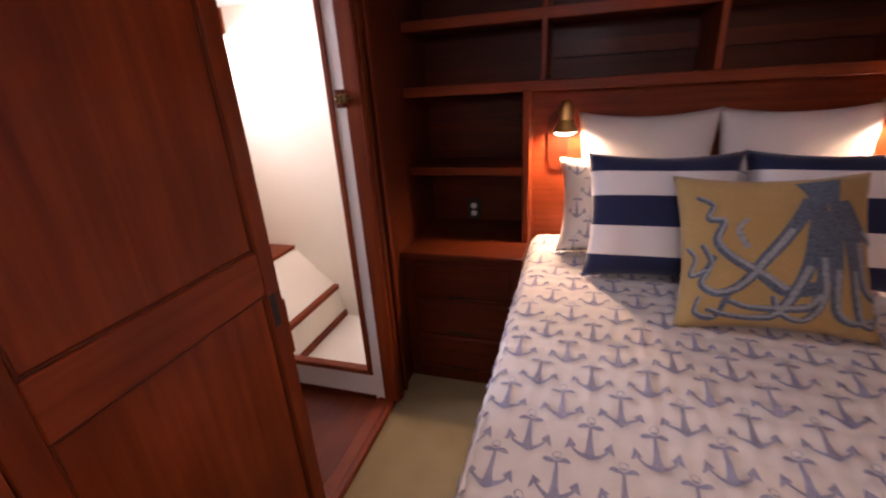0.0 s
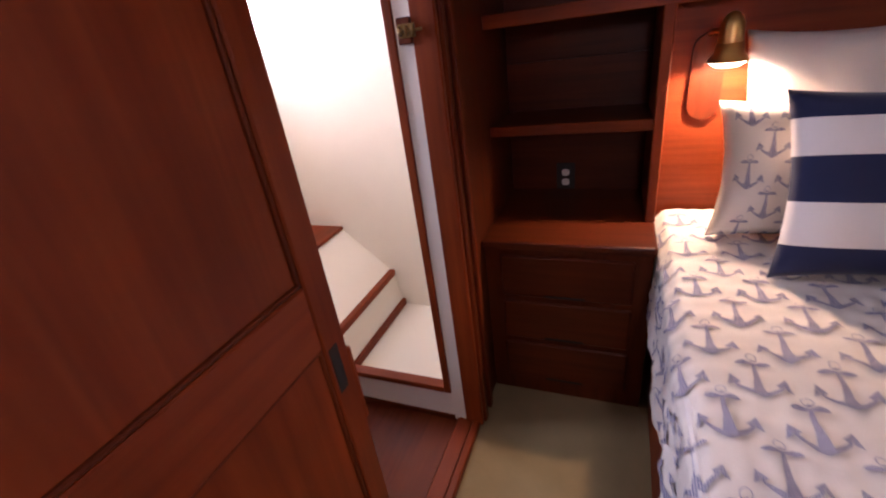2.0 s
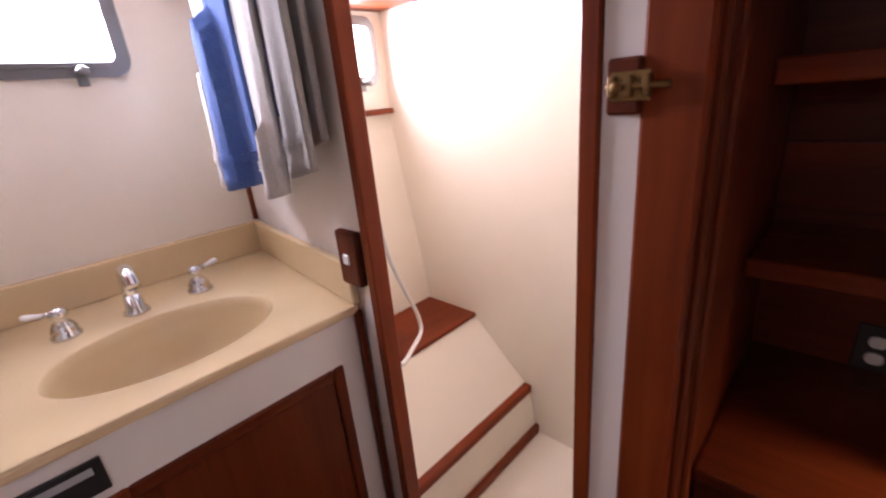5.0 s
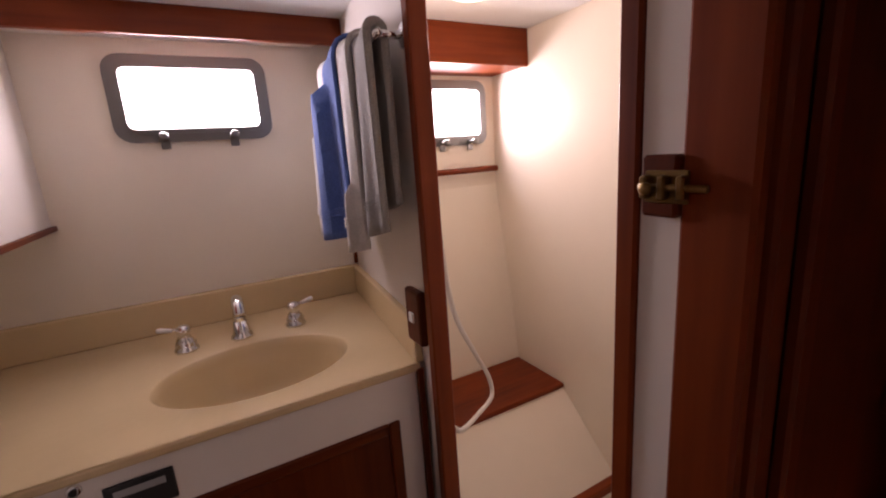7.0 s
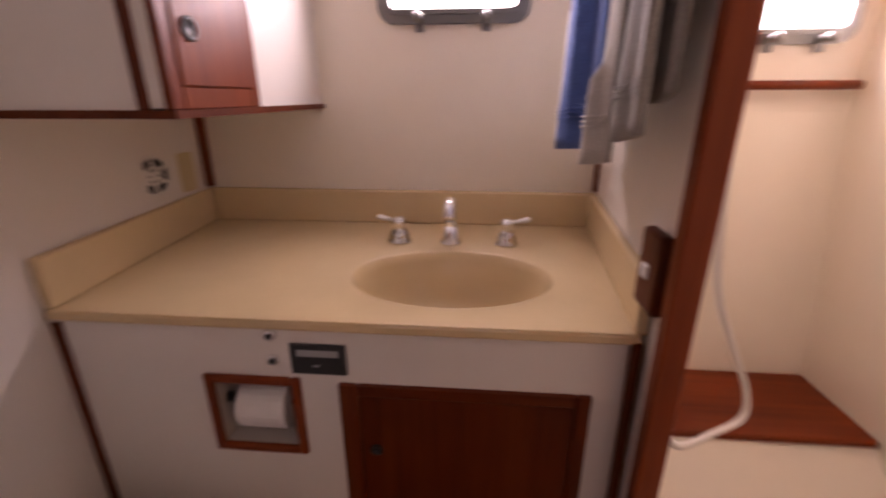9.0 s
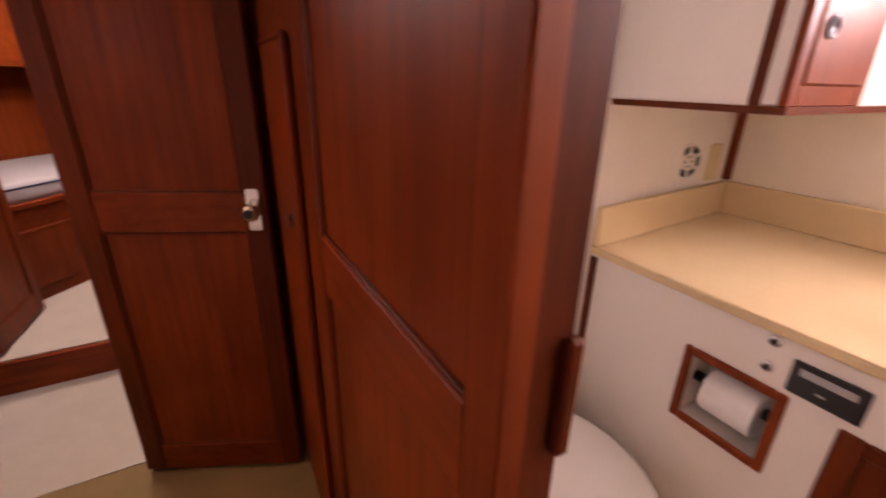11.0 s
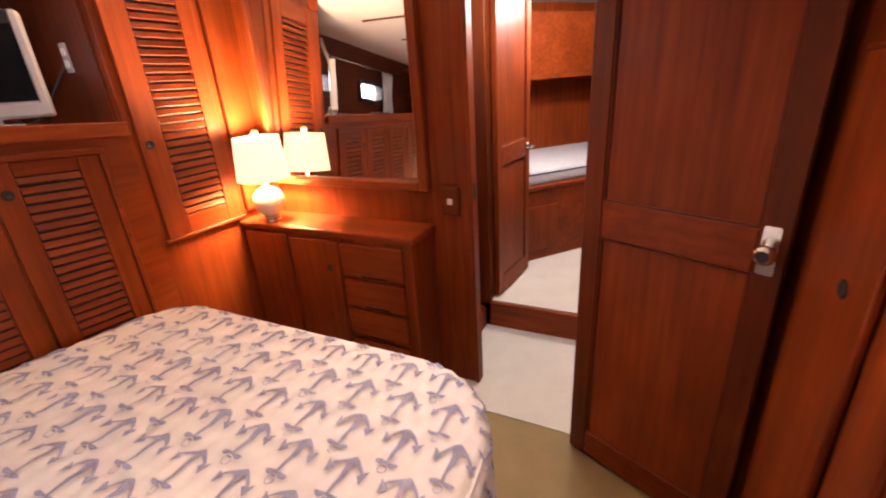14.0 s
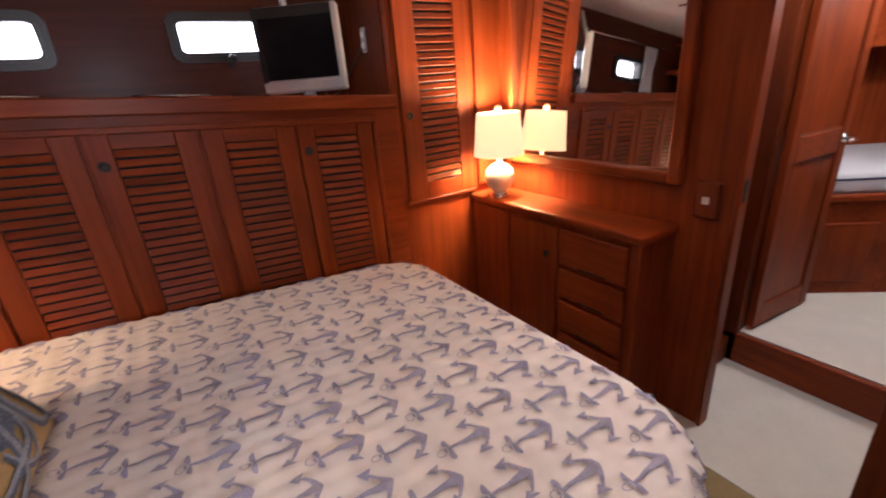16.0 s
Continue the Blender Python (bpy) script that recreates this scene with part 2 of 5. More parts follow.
def tube(points, radius, steps=10):
    bm = bmesh.new()
    pts = [Vector(p) for p in points]
    rings = []
    for i, p in enumerate(pts):
        d = (pts[min(i + 1, len(pts) - 1)] - pts[max(i - 1, 0)]).normalized()
        side = d.cross(Vector((0.13, 0.31, 0.94))).normalized()
        up = side.cross(d)
        rings.append([bm.verts.new(p + radius * (side * math.cos(2 * math.pi * k / steps) + up * math.sin(2 * math.pi * k / steps))) for k in range(steps)])
    for a, b in zip(rings, rings[1:]):
        for k in range(steps):
            bm.faces.new((a[k], a[(k + 1) % steps], b[(k + 1) % steps], b[k]))
    bm.faces.new(rings[0][::-1])
    bm.faces.new(rings[-1])
    bmesh.ops.recalc_face_normals(bm, faces=bm.faces[:])
    return bm


def smooth_curve(points, n=8):
    """A Catmull-Rom curve through the points."""
    p = [Vector(q) for q in points]
    p = [p[0] * 2 - p[1]] + p + [p[-1] * 2 - p[-2]]
    out = []
    for i in range(1, len(p) - 2):
        for k in range(n):
            t = k / n
            out.append(0.5 * (2 * p[i] + (p[i + 1] - p[i - 1]) * t + (2 * p[i - 1] - 5 * p[i] + 4 * p[i + 1] - p[i + 2]) * t * t + (3 * p[i] - p[i - 1] - 3 * p[i + 1] + p[i + 2]) * t ** 3))
    return out + [p[-2]]


def prism(outline, depth, m=None, bevel=0.0):
    """An outline in the x-y plane, drawn up by depth along z, then posed by m."""
    bm = bmesh.new()
    low = [bm.verts.new((x, y, 0)) for x, y in outline]
    high = [bm.verts.new((x, y, depth)) for x, y in outline]
    bm.faces.new(low[::-1])
    bm.faces.new(high)
    for i in range(len(low)):
        j = (i + 1) % len(low)
        bm.faces.new((low[i], low[j], high[j], high[i]))
    if bevel:
        bmesh.ops.bevel(bm, geom=bm.edges[:], offset=bevel, segments=1, affect="EDGES", clamp_overlap=True)
    return turned(bm, m) if m else bm


def round_rect(w, h, r, n=5):
    out = []
    for cx, cy, a0 in ((w / 2 - r, h / 2 - r, 0), (-w / 2 + r, h / 2 - r, 90), (-w / 2 + r, -h / 2 + r, 180), (w / 2 - r, -h / 2 + r, 270)):
        for i in range(n + 1):
            a = radians(a0 + 90 * i / n)
            out.append((cx + r * math.cos(a), cy + r * math.sin(a)))
    return out


def ring(outer, inner, depth, m):
    """A frame between two outlines with the same count of corners."""
    bm = bmesh.new()
    v = [[bm.verts.new((x, y, z)) for x, y in o] for o, z in ((outer, 0), (outer, depth), (inner, depth), (inner, 0))]
    n = len(outer)
    for a, b in ((0, 1), (1, 2), (2, 3), (3, 0)):
        for i in range(n):
            j = (i + 1) % n
            bm.faces.new((v[a][i], v[a][j], v[b][j], v[b][i]))
    bmesh.ops.recalc_face_normals(bm, faces=bm.faces[:])
    return turned(bm, m)


def wall_boxes(axis, a, b, u0, u1, z0, z1, holes=()):
    """A wall slab from a to b across the axis, between u0 and u1, with holes u0, u1, z0, z1 through it."""
    us = sorted({u0, u1, *[h[0] for h in holes], *[h[1] for h in holes]})
    rows = []
    for p, q in zip(us, us[1:]):
        cuts = sorted([(h[2], h[3]) for h in holes if h[0] <= p and h[1] >= q])
        z = z0
        for c0, c1 in cuts + [(z1, z1)]:
            if c0 > z:
                rows.append((a, b, p, q, z, c0) if axis == "x" else (p, q, a, b, z, c0))
            z = c1
    return rows


def structure(name, bm, mat, label, category):
    return tagged(link(name, bm, mat), label, category, kind="structure")


# frame basis for things on walls: local x along the wall, local y up, local z out of the wall
def on_wall(origin, along, out):
    along, out = Vector(along).normalized(), Vector(out).normalized()
    m = Matrix((along, Vector((0, 0, 1)), out)).transposed().to_4x4()
    m.translation = Vector(origin)
    return m


# the head widens towards the hull: both of its cross walls splay outwards behind the vanity
def splay(bm):
    for v in bm.verts:
        if v.co.y > 0.55 and v.co.x < -0.62:
            v.co.y += 0.098 * (-0.62 - v.co.x)
        elif v.co.y < -0.40 and v.co.x < -0.69:
            v.co.y -= 0.09 * (-0.69 - v.co.x)
    return bm


# ---- setting ----
H = 1.85          # cabin ceiling
HH = 1.765        # ceiling of the head and the shower
structure("floor", boxes((-0.02, 2.05, -1.19, 1.40, -0.05, 0.0)), CARPET, "olive short-pile carpet covering the cabin sole", "carpet")
structure("floor_passage", boxes((-0.02, 2.05, -1.87, -1.192, -0.05, 0.002)), CARPET_W, "cream carpet in the passage beyond the cabin door", "carpet")
structure("floor_forward", boxes((-0.6, 2.2, -4.3, -1.87, 0.05, 0.15)), CARPET_W, "cream carpet on the raised forward cabin sole", "carpet")
structure("step", boxes((-0.02, 1.3, -1.869, -1.845, -0.04, 0.146), bevel=0.004), TEAK_X, "varnished teak riser of the step to the forward cabin", "step")
structure("floor_head", boxes((-1.40, -0.09, -0.47, 0.70, -0.05, -0.004)), TEAK_FLOOR, "dark varnished teak floor of the head", "wood floor")
structure("ceiling", boxes((-0.06, 2.6, -1.40, 1.42, H, H + 0.04)), HEADLINER, "white panelled headliner of the cabin", "ceiling")
for y in (-0.9, -0.35, 0.2, 0.75):
    structure("ceiling_batten", boxes((-0.03, 2.019, y - 0.009, y + 0.009, H - 0.007, H), bevel=0.002), TEAK_DX, "dark teak batten between the headliner panels", "trim")
structure("ceiling_head", boxes((-1.45, -0.06, -0.58, 1.44, HH, HH + 0.04)), HEADLINER, "white headliner of the head and shower", "ceiling")
structure("ceiling_passage", boxes((-0.6, 2.2, -4.3, -1.40, 1.80, 1.84)), HEADLINER, "white headliner of the passage", "ceiling")

# partition between the cabin and the head
structure("wall_head_aft", boxes((-0.051, -0.032, -1.40, 0.028, -0.02, H)), LAMINATE, "white laminate back of the partition", "wall")
structure("door_casing", boxes((-0.095, -0.052, -0.449, 0.028, -0.004, HH)), LAMINATE, "white inner casing behind the sliding door", "wall")
structure("door_casing_cap", boxes((-0.098, -0.034, 0.0285, 0.050, -0.004, HH), bevel=0.003), TEAK_D, "dark teak end of the sliding door's casing", "trim")
structure("door_casing_block", boxes((-0.098, -0.080, 0.0505, 0.064, 0.92, 1.05), bevel=0.004), TEAK_D, "dark teak latch block on the casing", "trim")
structure("wall_partition", boxes((-0.03, -0.004, -1.36, -0.517, 0, H)), TEAK_V, "varnished teak partition panel beside the sliding door", "wall")
structure("wall_over_door", boxes((-0.05, -0.002, 0.06, 0.65, 1.83, H)), TEAK_Y, "teak header over the head's doorway", "wall")
structure("door_track", boxes((-0.032, 0.006, -0.515, 0.65, 1.814, 1.83), bevel=0.003), TEAK_Y, "teak track above the sliding door", "trim")
structure("threshold", boxes((-0.095, -0.035, 0.06, 0.66, -0.02, 0.012), (-0.035, -0.006, 0.06, 0.66, -0.02, 0.022), bevel=0.005), TEAK_Y, "worn teak threshold of the head's doorway", "threshold")
# side wall, post edge and bead darkened in place of the corner's shade
structure("wall_shower_side", boxes((-0.058, -0.004, 0.66, 1.42, -0.02, H)), TEAK_SHADED, "varnished teak wall beside the nightstand", "wall")
structure("door_post_edge", boxes((-0.012, 0.012, 0.668, 0.70, 0, H), bevel=0.004), TEAK_D, "moulded teak edge of the door post", "door frame")
structure("door_post_bead", boxes((-0.004, 0.012, 0.735, 0.765, 0, H), bevel=0.004), TEAK_D, "teak bead on the wall beside the nightstand", "trim")
structure("door_post", boxes((-0.060, 0.004, 0.648, 0.668, 0, H), bevel=0.004), TEAK_V, "teak door post with moulded edge", "door frame")
structure("wall_strip", boxes((-0.1045, -0.0605, 0.655, 0.685, 0.0, HH)), LAMINATE, "white strip between the door post and the shower frame", "wall")

# shower front wall
structure("wall_shower_front", splay(boxes(*wall_boxes("y", 0.66, 0.682, -1.40, -0.62, -0.02, HH), (-0.62, -0.61, 0.66, 0.682, -0.02, HH), (-0.61, -0.1045, 0.66, 0.682, -0.02, 0.135))), LAMINATE, "white laminate wall between the vanity and the shower", "wall")
structure("shower_frame", boxes((-0.622, -0.595, 0.648, 0.69, 0.0, HH), bevel=0.003), TEAK_V, "teak upright trim of the shower opening", "trim")
structure("shower_frame_side", boxes((-0.130, -0.105, 0.648, 0.69, 0.132, HH), bevel=0.003), TEAK_V, "teak upright trim of the shower opening", "trim")
structure("shower_frame_sill", boxes((-0.595, -0.130, 0.648, 0.69, 0.132, 0.156), bevel=0.003), TEAK_X, "teak sill of the shower opening", "trim")
structure("baseboard", boxes((-0.595, -0.105, 0.652, 0.6595, -0.004, 0.016)), TEAK_DX, "dark wooden base trim under the shower sill", "trim")
structure("trim_corner", boxes((-0.695, -0.682, 0.645, 0.6595, -0.004, 0.845)), TEAK_D, "dark teak cover strip beside the vanity", "trim")
structure("trim_corner_upper", splay(boxes((-1.359, -1.342, 0.648, 0.6595, 0.97, 1.7))), TEAK_V, "teak cover strip in the corner", "trim")
structure("trim_corner_aft", splay(boxes((-1.359, -1.335, -0.449, -0.430, 0.97, 1.22))), TEAK_V, "teak cover strip in the corner", "trim")

# hull side of the head, with two ports
VP = (-1.36, 0.29, 1.553, 0.385, 0.205)
SP = (-1.36, 1.19, 1.497, 0.27, 0.215)
holes = [(p[1] - p[3] / 2, p[1] + p[3] / 2, p[2] - p[4] / 2, p[2] + p[4] / 2) for p in (VP, SP)]
structure("wall_hull_head", boxes(*wall_boxes("x", -1.42, -1.36, -0.58, 1.44, -0.1, HH, holes)), GELCOAT, "cream hull liner behind the vanity and the shower", "wall")
structure("wall_head_end", splay(boxes((-1.42, -0.69, -0.50, -0.45, -0.05, HH), (-0.69, -0.05, -0.50, -0.45, -0.05, HH))), LAMINATE, "white laminate wall behind the toilet", "wall")
structure("wall_shower_back", boxes((-1.42, -0.06, 1.388, 1.44, -0.1, H)), GELCOAT, "cream gelcoat shower wall", "wall")
structure("wall_shower_inner", boxes((-0.075, -0.0585, 0.686, 1.388, -0.1, HH)), GELCOAT, "cream gelcoat shower wall", "wall")
slope = prism([(-1.3598, 0.40), (-1.238, 0.40), (-1.2385, 0.44), (-1.3598, 1.20)], 0.650, Matrix(((1, 0, 0, 0), (0, 0, 1, 0.738), (0, 1, 0, 0), (0, 0, 0, 1))))
bmesh.ops.recalc_face_normals(slope, faces=slope.faces[:])
structure("wall_hull_slope", slope, GELCOAT, "cream hull liner sloping in towards the shower bench", "wall")
structure("floor_shower", boxes((-1.36, -0.075, 0.682, 1.388, -0.10, -0.042)), GELCOAT, "cream gelcoat shower pan", "shower floor")

# cabin walls
structure("wall_mirror", boxes(*wall_boxes("y", -1.400, -1.352, 0.94, 2.10, 0, H, [(1.14, 1.90, 0.94, 1.76)])), TEAK_V, "varnished teak bulkhead behind the dresser", "wall")
structure("door_jamb", boxes((0.930, 0.945, -1.40, -1.344, 0, H), bevel=0.003), TEAK_V, "teak jamb of the passage doorway", "door frame")
structure("wall_passage_side", boxes((-0.05, 0.465, -1.30, -1.20, 0, H)), TEAK_V, "teak bulkhead behind the open cabin door", "wall")
structure("wall_passage_inner", boxes((0.28, 0.30, -1.87, -1.30, 0, 1.8)), TEAK_V, "teak wall of the passage", "wall")
# darkened teak stands in for the shade behind the shelves
structure("wall_headboard", boxes((-0.06, 2.6, 1.36, 1.42, 0, H)), TEAK_SHADED_X, "teak bulkhead behind the bookshelves, darkened as in shade", "wall")
structure("wall_hull_base", boxes((2.06, 2.10, -1.40, 1.42, 0, 1.18)), TEAK_V, "teak panel behind the hull lockers", "wall")
CP = [(2.48, y, 1.518, 0.371, 0.148) for y in (-0.286, 0.474)]
hull_holes = [(p[1] - p[3] / 2, p[1] + p[3] / 2, p[2] - p[4] / 2, p[2] + p[4] / 2) for p in CP]
# lining behind the shelf: low light there is painted as darker wood
structure("wall_hull", boxes(*wall_boxes("x", 2.48, 2.54, -1.40, 1.42, 1.1, H, hull_holes)), TEAK_SHADED_Y, "varnished hull lining with portholes, darkened as in shade", "wall")


def rising(bm):
    """The hull lockers follow the rise of the side deck."""
    for v in bm.verts:
        v.co.z += 0.07 * (v.co.y + 0.75) if v.co.y > -0.80 else 0.0
    return bm


structure("shelf_hull", rising(boxes((2.005, 2.48, -0.79, 1.36, 1.212, 1.24), (2.0, 2.03, -0.79, 1.36, 1.20, 1.252), bevel=0.005)), TEAK_Y, "varnished teak shelf along the hull below the portholes", "shelf")
structure("fascia_hull", rising(boxes((2.03, 2.06, -0.79, 1.36, 0.0, 1.212))), TEAK_Y, "teak face frame of the hull lockers", "panel")
structure("wall_hull_corner", boxes((2.03, 2.06, -1.352, -0.79, 0, H)), TEAK_V, "teak panel below the tall louvred locker", "wall")
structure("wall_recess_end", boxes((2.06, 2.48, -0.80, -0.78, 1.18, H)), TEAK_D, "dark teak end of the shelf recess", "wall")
structure("trim_mirror_corner", boxes((1.93, 1.955, -1.352, -1.338, 0.762, H), (2.008, 2.03, -1.352, -1.20, 0.80, H), bevel=0.003), TEAK_V, "teak corner posts beside the mirror", "trim")


# ---- ports ----
def port(name, x, y, z, w, h, out, label, metal=STEEL, dogs=(-0.24, 0.24), knob=STEEL):
    """A framed opening port in a hull wall: out is +1 or -1 along x into the room."""
    t = thing(name, label, "porthole", at=(x, y, z))
    m = on_wall((x, y, z), (0, -out, 0), (out, 0, 0))
    o, i, g = round_rect(w + 0.035, h + 0.035, 0.045), round_rect(w - 0.03, h - 0.03, 0.022), round_rect(w - 0.012, h - 0.012, 0.03)
    part("outer_frame", ring(o, i, 0.014, m @ Matrix.Translation((0, 0, -0.002))), metal, t, smooth=False)
    part("inner_frame", ring(g, round_rect(w - 0.036, h - 0.036, 0.02), 0.008, m @ Matrix.Translation((0, 0, 0.012))), metal, t)
    pane = part("pane", prism(g, 0.004, m @ Matrix.Translation((0, 0, -0.02))), PANE, t, "clear porthole glass")
    pane.visible_shadow = False
    part("reveal", ring(round_rect(w, h, 0.03), i, 0.055, m @ Matrix.Translation((0, 0, -0.056))), metal, t)
    for k in dogs:
        part("dog", turned(lathe([(0.012, 0), (0.012, 0.01), (0.007, 0.014), (0.007, 0.03), (0.013, 0.034), (0.014, 0.046), (0.008, 0.052)], 12), m @ Matrix.Translation((k * w, -h / 2 - 0.006, 0.014))), knob, t, "knurled dog", True)
        part("lug", turned(boxes((-0.012, 0.012, -0.028, 0.012, 0, 0.008), bevel=0.002), m @ Matrix.Translation((k * w, -h / 2 - 0.010, 0.010))), metal, t)
    bd = prism(round_rect(w + 0.36, h + 0.36, 0.02), 0.002, m @ Matrix.Translation((0, 0, -0.10)))
    return t, bd


_, b1 = port("porthole", *VP, 1, "steel-framed porthole above the vanity, daylight outside")
_, b2 = port("porthole", *SP, 1, "steel-framed porthole in the shower, daylight outside")
backs = [b1, b2]
for p in CP:
    backs.append(port("porthole", *p, -1, "dull metal-framed porthole in the hull above the shelf", DULL, (0.0,), BLACK)[1])
for b in backs:
    tagged(link("backdrop", b, DAYGLOW), "overexposed daylight outside the porthole", "backdrop", kind="structure")


# ---- joinery ----
def framed_door(t, w, h, stile, rails, top, bottom, thick=0.03, m=Matrix.Identity(4), mats=(TEAK_V, TEAK_X, TEAK_V), inset=0.010):
    """Stiles, rails and recessed panels of a door: local x along, y thick, z up. rails: z0, z1 of the middle rails."""
    for x0 in (0, w - stile):
        part("stile", turned(boxes((x0, x0 + stile, 0, thick, 0, h), bevel=0.003), m), mats[0], t)
    levels = [(0, bottom), *rails, (h - top, h)]
    for z0, z1 in levels:
        part("rail", turned(boxes((stile, w - stile, 0.001, thick - 0.001, z0, z1), bevel=0.003), m), mats[1], t)
    for (a, z0), (z1, b) in zip(levels, levels[1:]):
        part("panel", turned(boxes((stile - 0.002, w - stile + 0.002, inset, thick - inset, z0 - 0.002, z1 + 0.002)), m), mats[2], t)
        rim = 0.007
        part("moulding", turned(boxes((stile, stile + rim, 0.004, thick - 0.004, z0, z1), (w - stile - rim, w - stile, 0.004, thick - 0.004, z0, z1), (stile, w - stile, 0.004, thick - 0.004, z0, z0 + rim), (stile, w - stile, 0.004, thick - 0.004, z1 - rim, z1), bevel=0.002), m), TEAK_D, t)


# sliding door of the head: local x runs along +y, the face looks to +x
t = thing("sliding_door", "varnished teak panelled sliding door of the head, half open", "door", at=(-0.015, -0.2, 0))
sm = Matrix.Translation((0.0, -0.515, 0.012)) @ pose(0, 0, 0, 0, 0, 90)
framed_door(t, 0.590, 1.80, 0.052, [(0.862, 0.975)], 0.09, 0.11, 0.03, sm, (TEAK_V, TEAK_Y, TEAK_V))
part("flush_pull", boxes((-0.003, 0.0015, 0.030, 0.052, 0.775, 0.865), bevel=0.001), BRONZE, t, "dark recessed finger pull")
part("latch_block", boxes((-0.026, -0.004, 0.074, 0.092, 0.66, 0.83), bevel=0.006), TEAK_V, t)

# locker door beyond the sliding door
t = thing("locker_door", "teak locker door in the partition with round finger pull", "cabinet door", at=(0, -0.68, 0.1))
part("panel", boxes((-0.004, 0.010, -0.86, -0.595, 0.06, 1.32), bevel=0.004), TEAK_V, t)
part("edge_moulding", boxes((0.0, 0.013, -0.598, -0.588, 0.06, 1.33), (0.0, 0.013, -0.87, -0.598, 1.320, 1.330), bevel=0.003), TEAK_V, t)
part("finger_pull", turned(lathe([(0.016, 0), (0.017, 0.004), (0.011, 0.005), (0.010, 0.002)], 16), on_wall((0.009, -0.69, 0.955), (0, 1, 0), (1, 0, 0))), BRONZE, t, "round bronze finger pull", True)

# open cabin door to the passage
hx, hy, kx, ky = 0.474, -1.160, 0.018, -0.952
ang = math.degrees(math.atan2(ky - hy, kx - hx))
dw = math.hypot(kx - hx, ky - hy)
t = thing("cabin_door", "varnished teak panelled cabin door standing open", "door", at=(hx, hy, 0))
dm = Matrix.Translation((hx, hy, 0.015)) @ pose(0, 0, 0, 0, 0, ang)
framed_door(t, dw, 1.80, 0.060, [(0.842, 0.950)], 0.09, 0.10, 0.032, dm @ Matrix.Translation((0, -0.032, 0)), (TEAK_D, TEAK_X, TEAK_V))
kn = dm @ Matrix.Translation((dw - 0.035, -0.032, 0.905)) @ pose(0, 0, 0, 90, 0, 0)
lock = part("lock_plate", turned(prism(round_rect(0.034, 0.115, 0.006), 0.003), kn), CHROME, t, "chrome lock plate")
part("knob", turned(lathe([(0.013, 0.002), (0.011, 0.012), (0.020, 0.022), (0.024, 0.032), (0.020, 0.042), (0.006, 0.046)], 18), kn), CHROME, lock, "round chrome knob", True)
part("knob_face", turned(lathe([(0.013, 0.0455), (0.013, 0.047)], 16), kn), BLACK, lock)
kb = dm @ Matrix.Translation((dw - 0.035, 0.0, 0.905)) @ pose(0, 0, 0, -90, 0, 0)
part("back_plate", turned(prism(round_rect(0.034, 0.115, 0.006), 0.003), kb), CHROME, t, "chrome lock plate")

# passage and forward cabin
structure("door_frame_forward", boxes((1.045, 1.11, -1.935, -1.845, 0, 1.8), (0.30, 0.36, -1.90, -1.845, 0, 1.8), bevel=0.004), TEAK_D, "dark teak frame of the forward cabin's doorway", "door frame")
structure("wall_forward", boxes((1.11, 2.1, -1.90, -1.86, 0, 1.8), (-0.6, 0.30, -1.90, -1.86, 0, 1.8)), TEAK_V, "teak bulkhead before the forward cabin", "wall")
structure("passage_step", boxes((1.07, 1.45, -1.845, -1.62, 0.0, 0.12), bevel=0.004), TEAK_X, "teak step at the foot of the companionway", "step")
structure("wall_companionway", boxes((1.124, 1.60, -1.858, -1.842, 0.45, 1.8)), LAMINATE, "cream panel beside the companionway", "wall")
structure("trim_companionway", boxes(*[(1.113, 1.60, -1.842, -1.838, z, z + 0.008) for z in (0.62, 0.9, 1.22, 1.5)]), DARK, "dark seams across the cream panel", "trim")
structure("wall_companionway_low", boxes((1.112, 1.60, -1.858, -1.844, 0.0, 0.449)), TEAK_V, "teak panel beside the companionway", "wall")
structure("wall_companionway_end", boxes((1.58, 1.62, -1.87, -1.39, 0.0, 1.8)), TEAK_V, "teak wall closing the companionway", "wall")
t = thing("forward_door", "varnished teak panelled door of the forward cabin, open", "door", at=(1.04, -1.91, 0.15))
fm = Matrix.Translation((1.040, -1.905, 0.165)) @ pose(0, 0, 0, 0, 0, -96.5)
framed_door(t, 0.43, 1.62, 0.055, [(0.72, 0.82)], 0.08, 0.10, 0.03, fm @ Matrix.Translation((0, -0.03, 0)))
fk = fm @ Matrix.Translation((0.40, -0.03, 0.775)) @ pose(0, 0, 0, 90, 0, 0)
lever = part("rose", turned(lathe([(0.020, 0), (0.018, 0.006)], 16), fk), CHROME, t, "chrome rose")
part("handle", turned(tube([(0, 0, 0), (0, 0, 0.04), (-0.03, 0, 0.045), (-0.08, 0, 0.045)], 0.007), fk), CHROME, lever, "chrome lever handle", True)

BK = Matrix.Translation((1.035, -2.41, 0.15)) @ pose(0, 0, 0, 0, 0, math.degrees(math.atan2(-0.41, -0.35)))   # local x along the bunk front, local -y into the bunk
t = thing("bunk", "built-in teak bunk base with a locker door", "bunk", at=(0.9, -2.55, 0.15))
part("base", turned(boxes((-0.8, 1.4, 0.0, 0.9, 0, 0.49)), BK), TEAK_X, t)
part("cap_rail", turned(boxes((-0.8, 1.4, -0.012, 0.02, 0.475, 0.505), bevel=0.005), BK), TEAK_X, t)
fl = part("locker_door", turned(boxes((-0.02, 0.28, -0.012, 0.0, 0.07, 0.36), bevel=0.003), BK), TEAK_V, t)
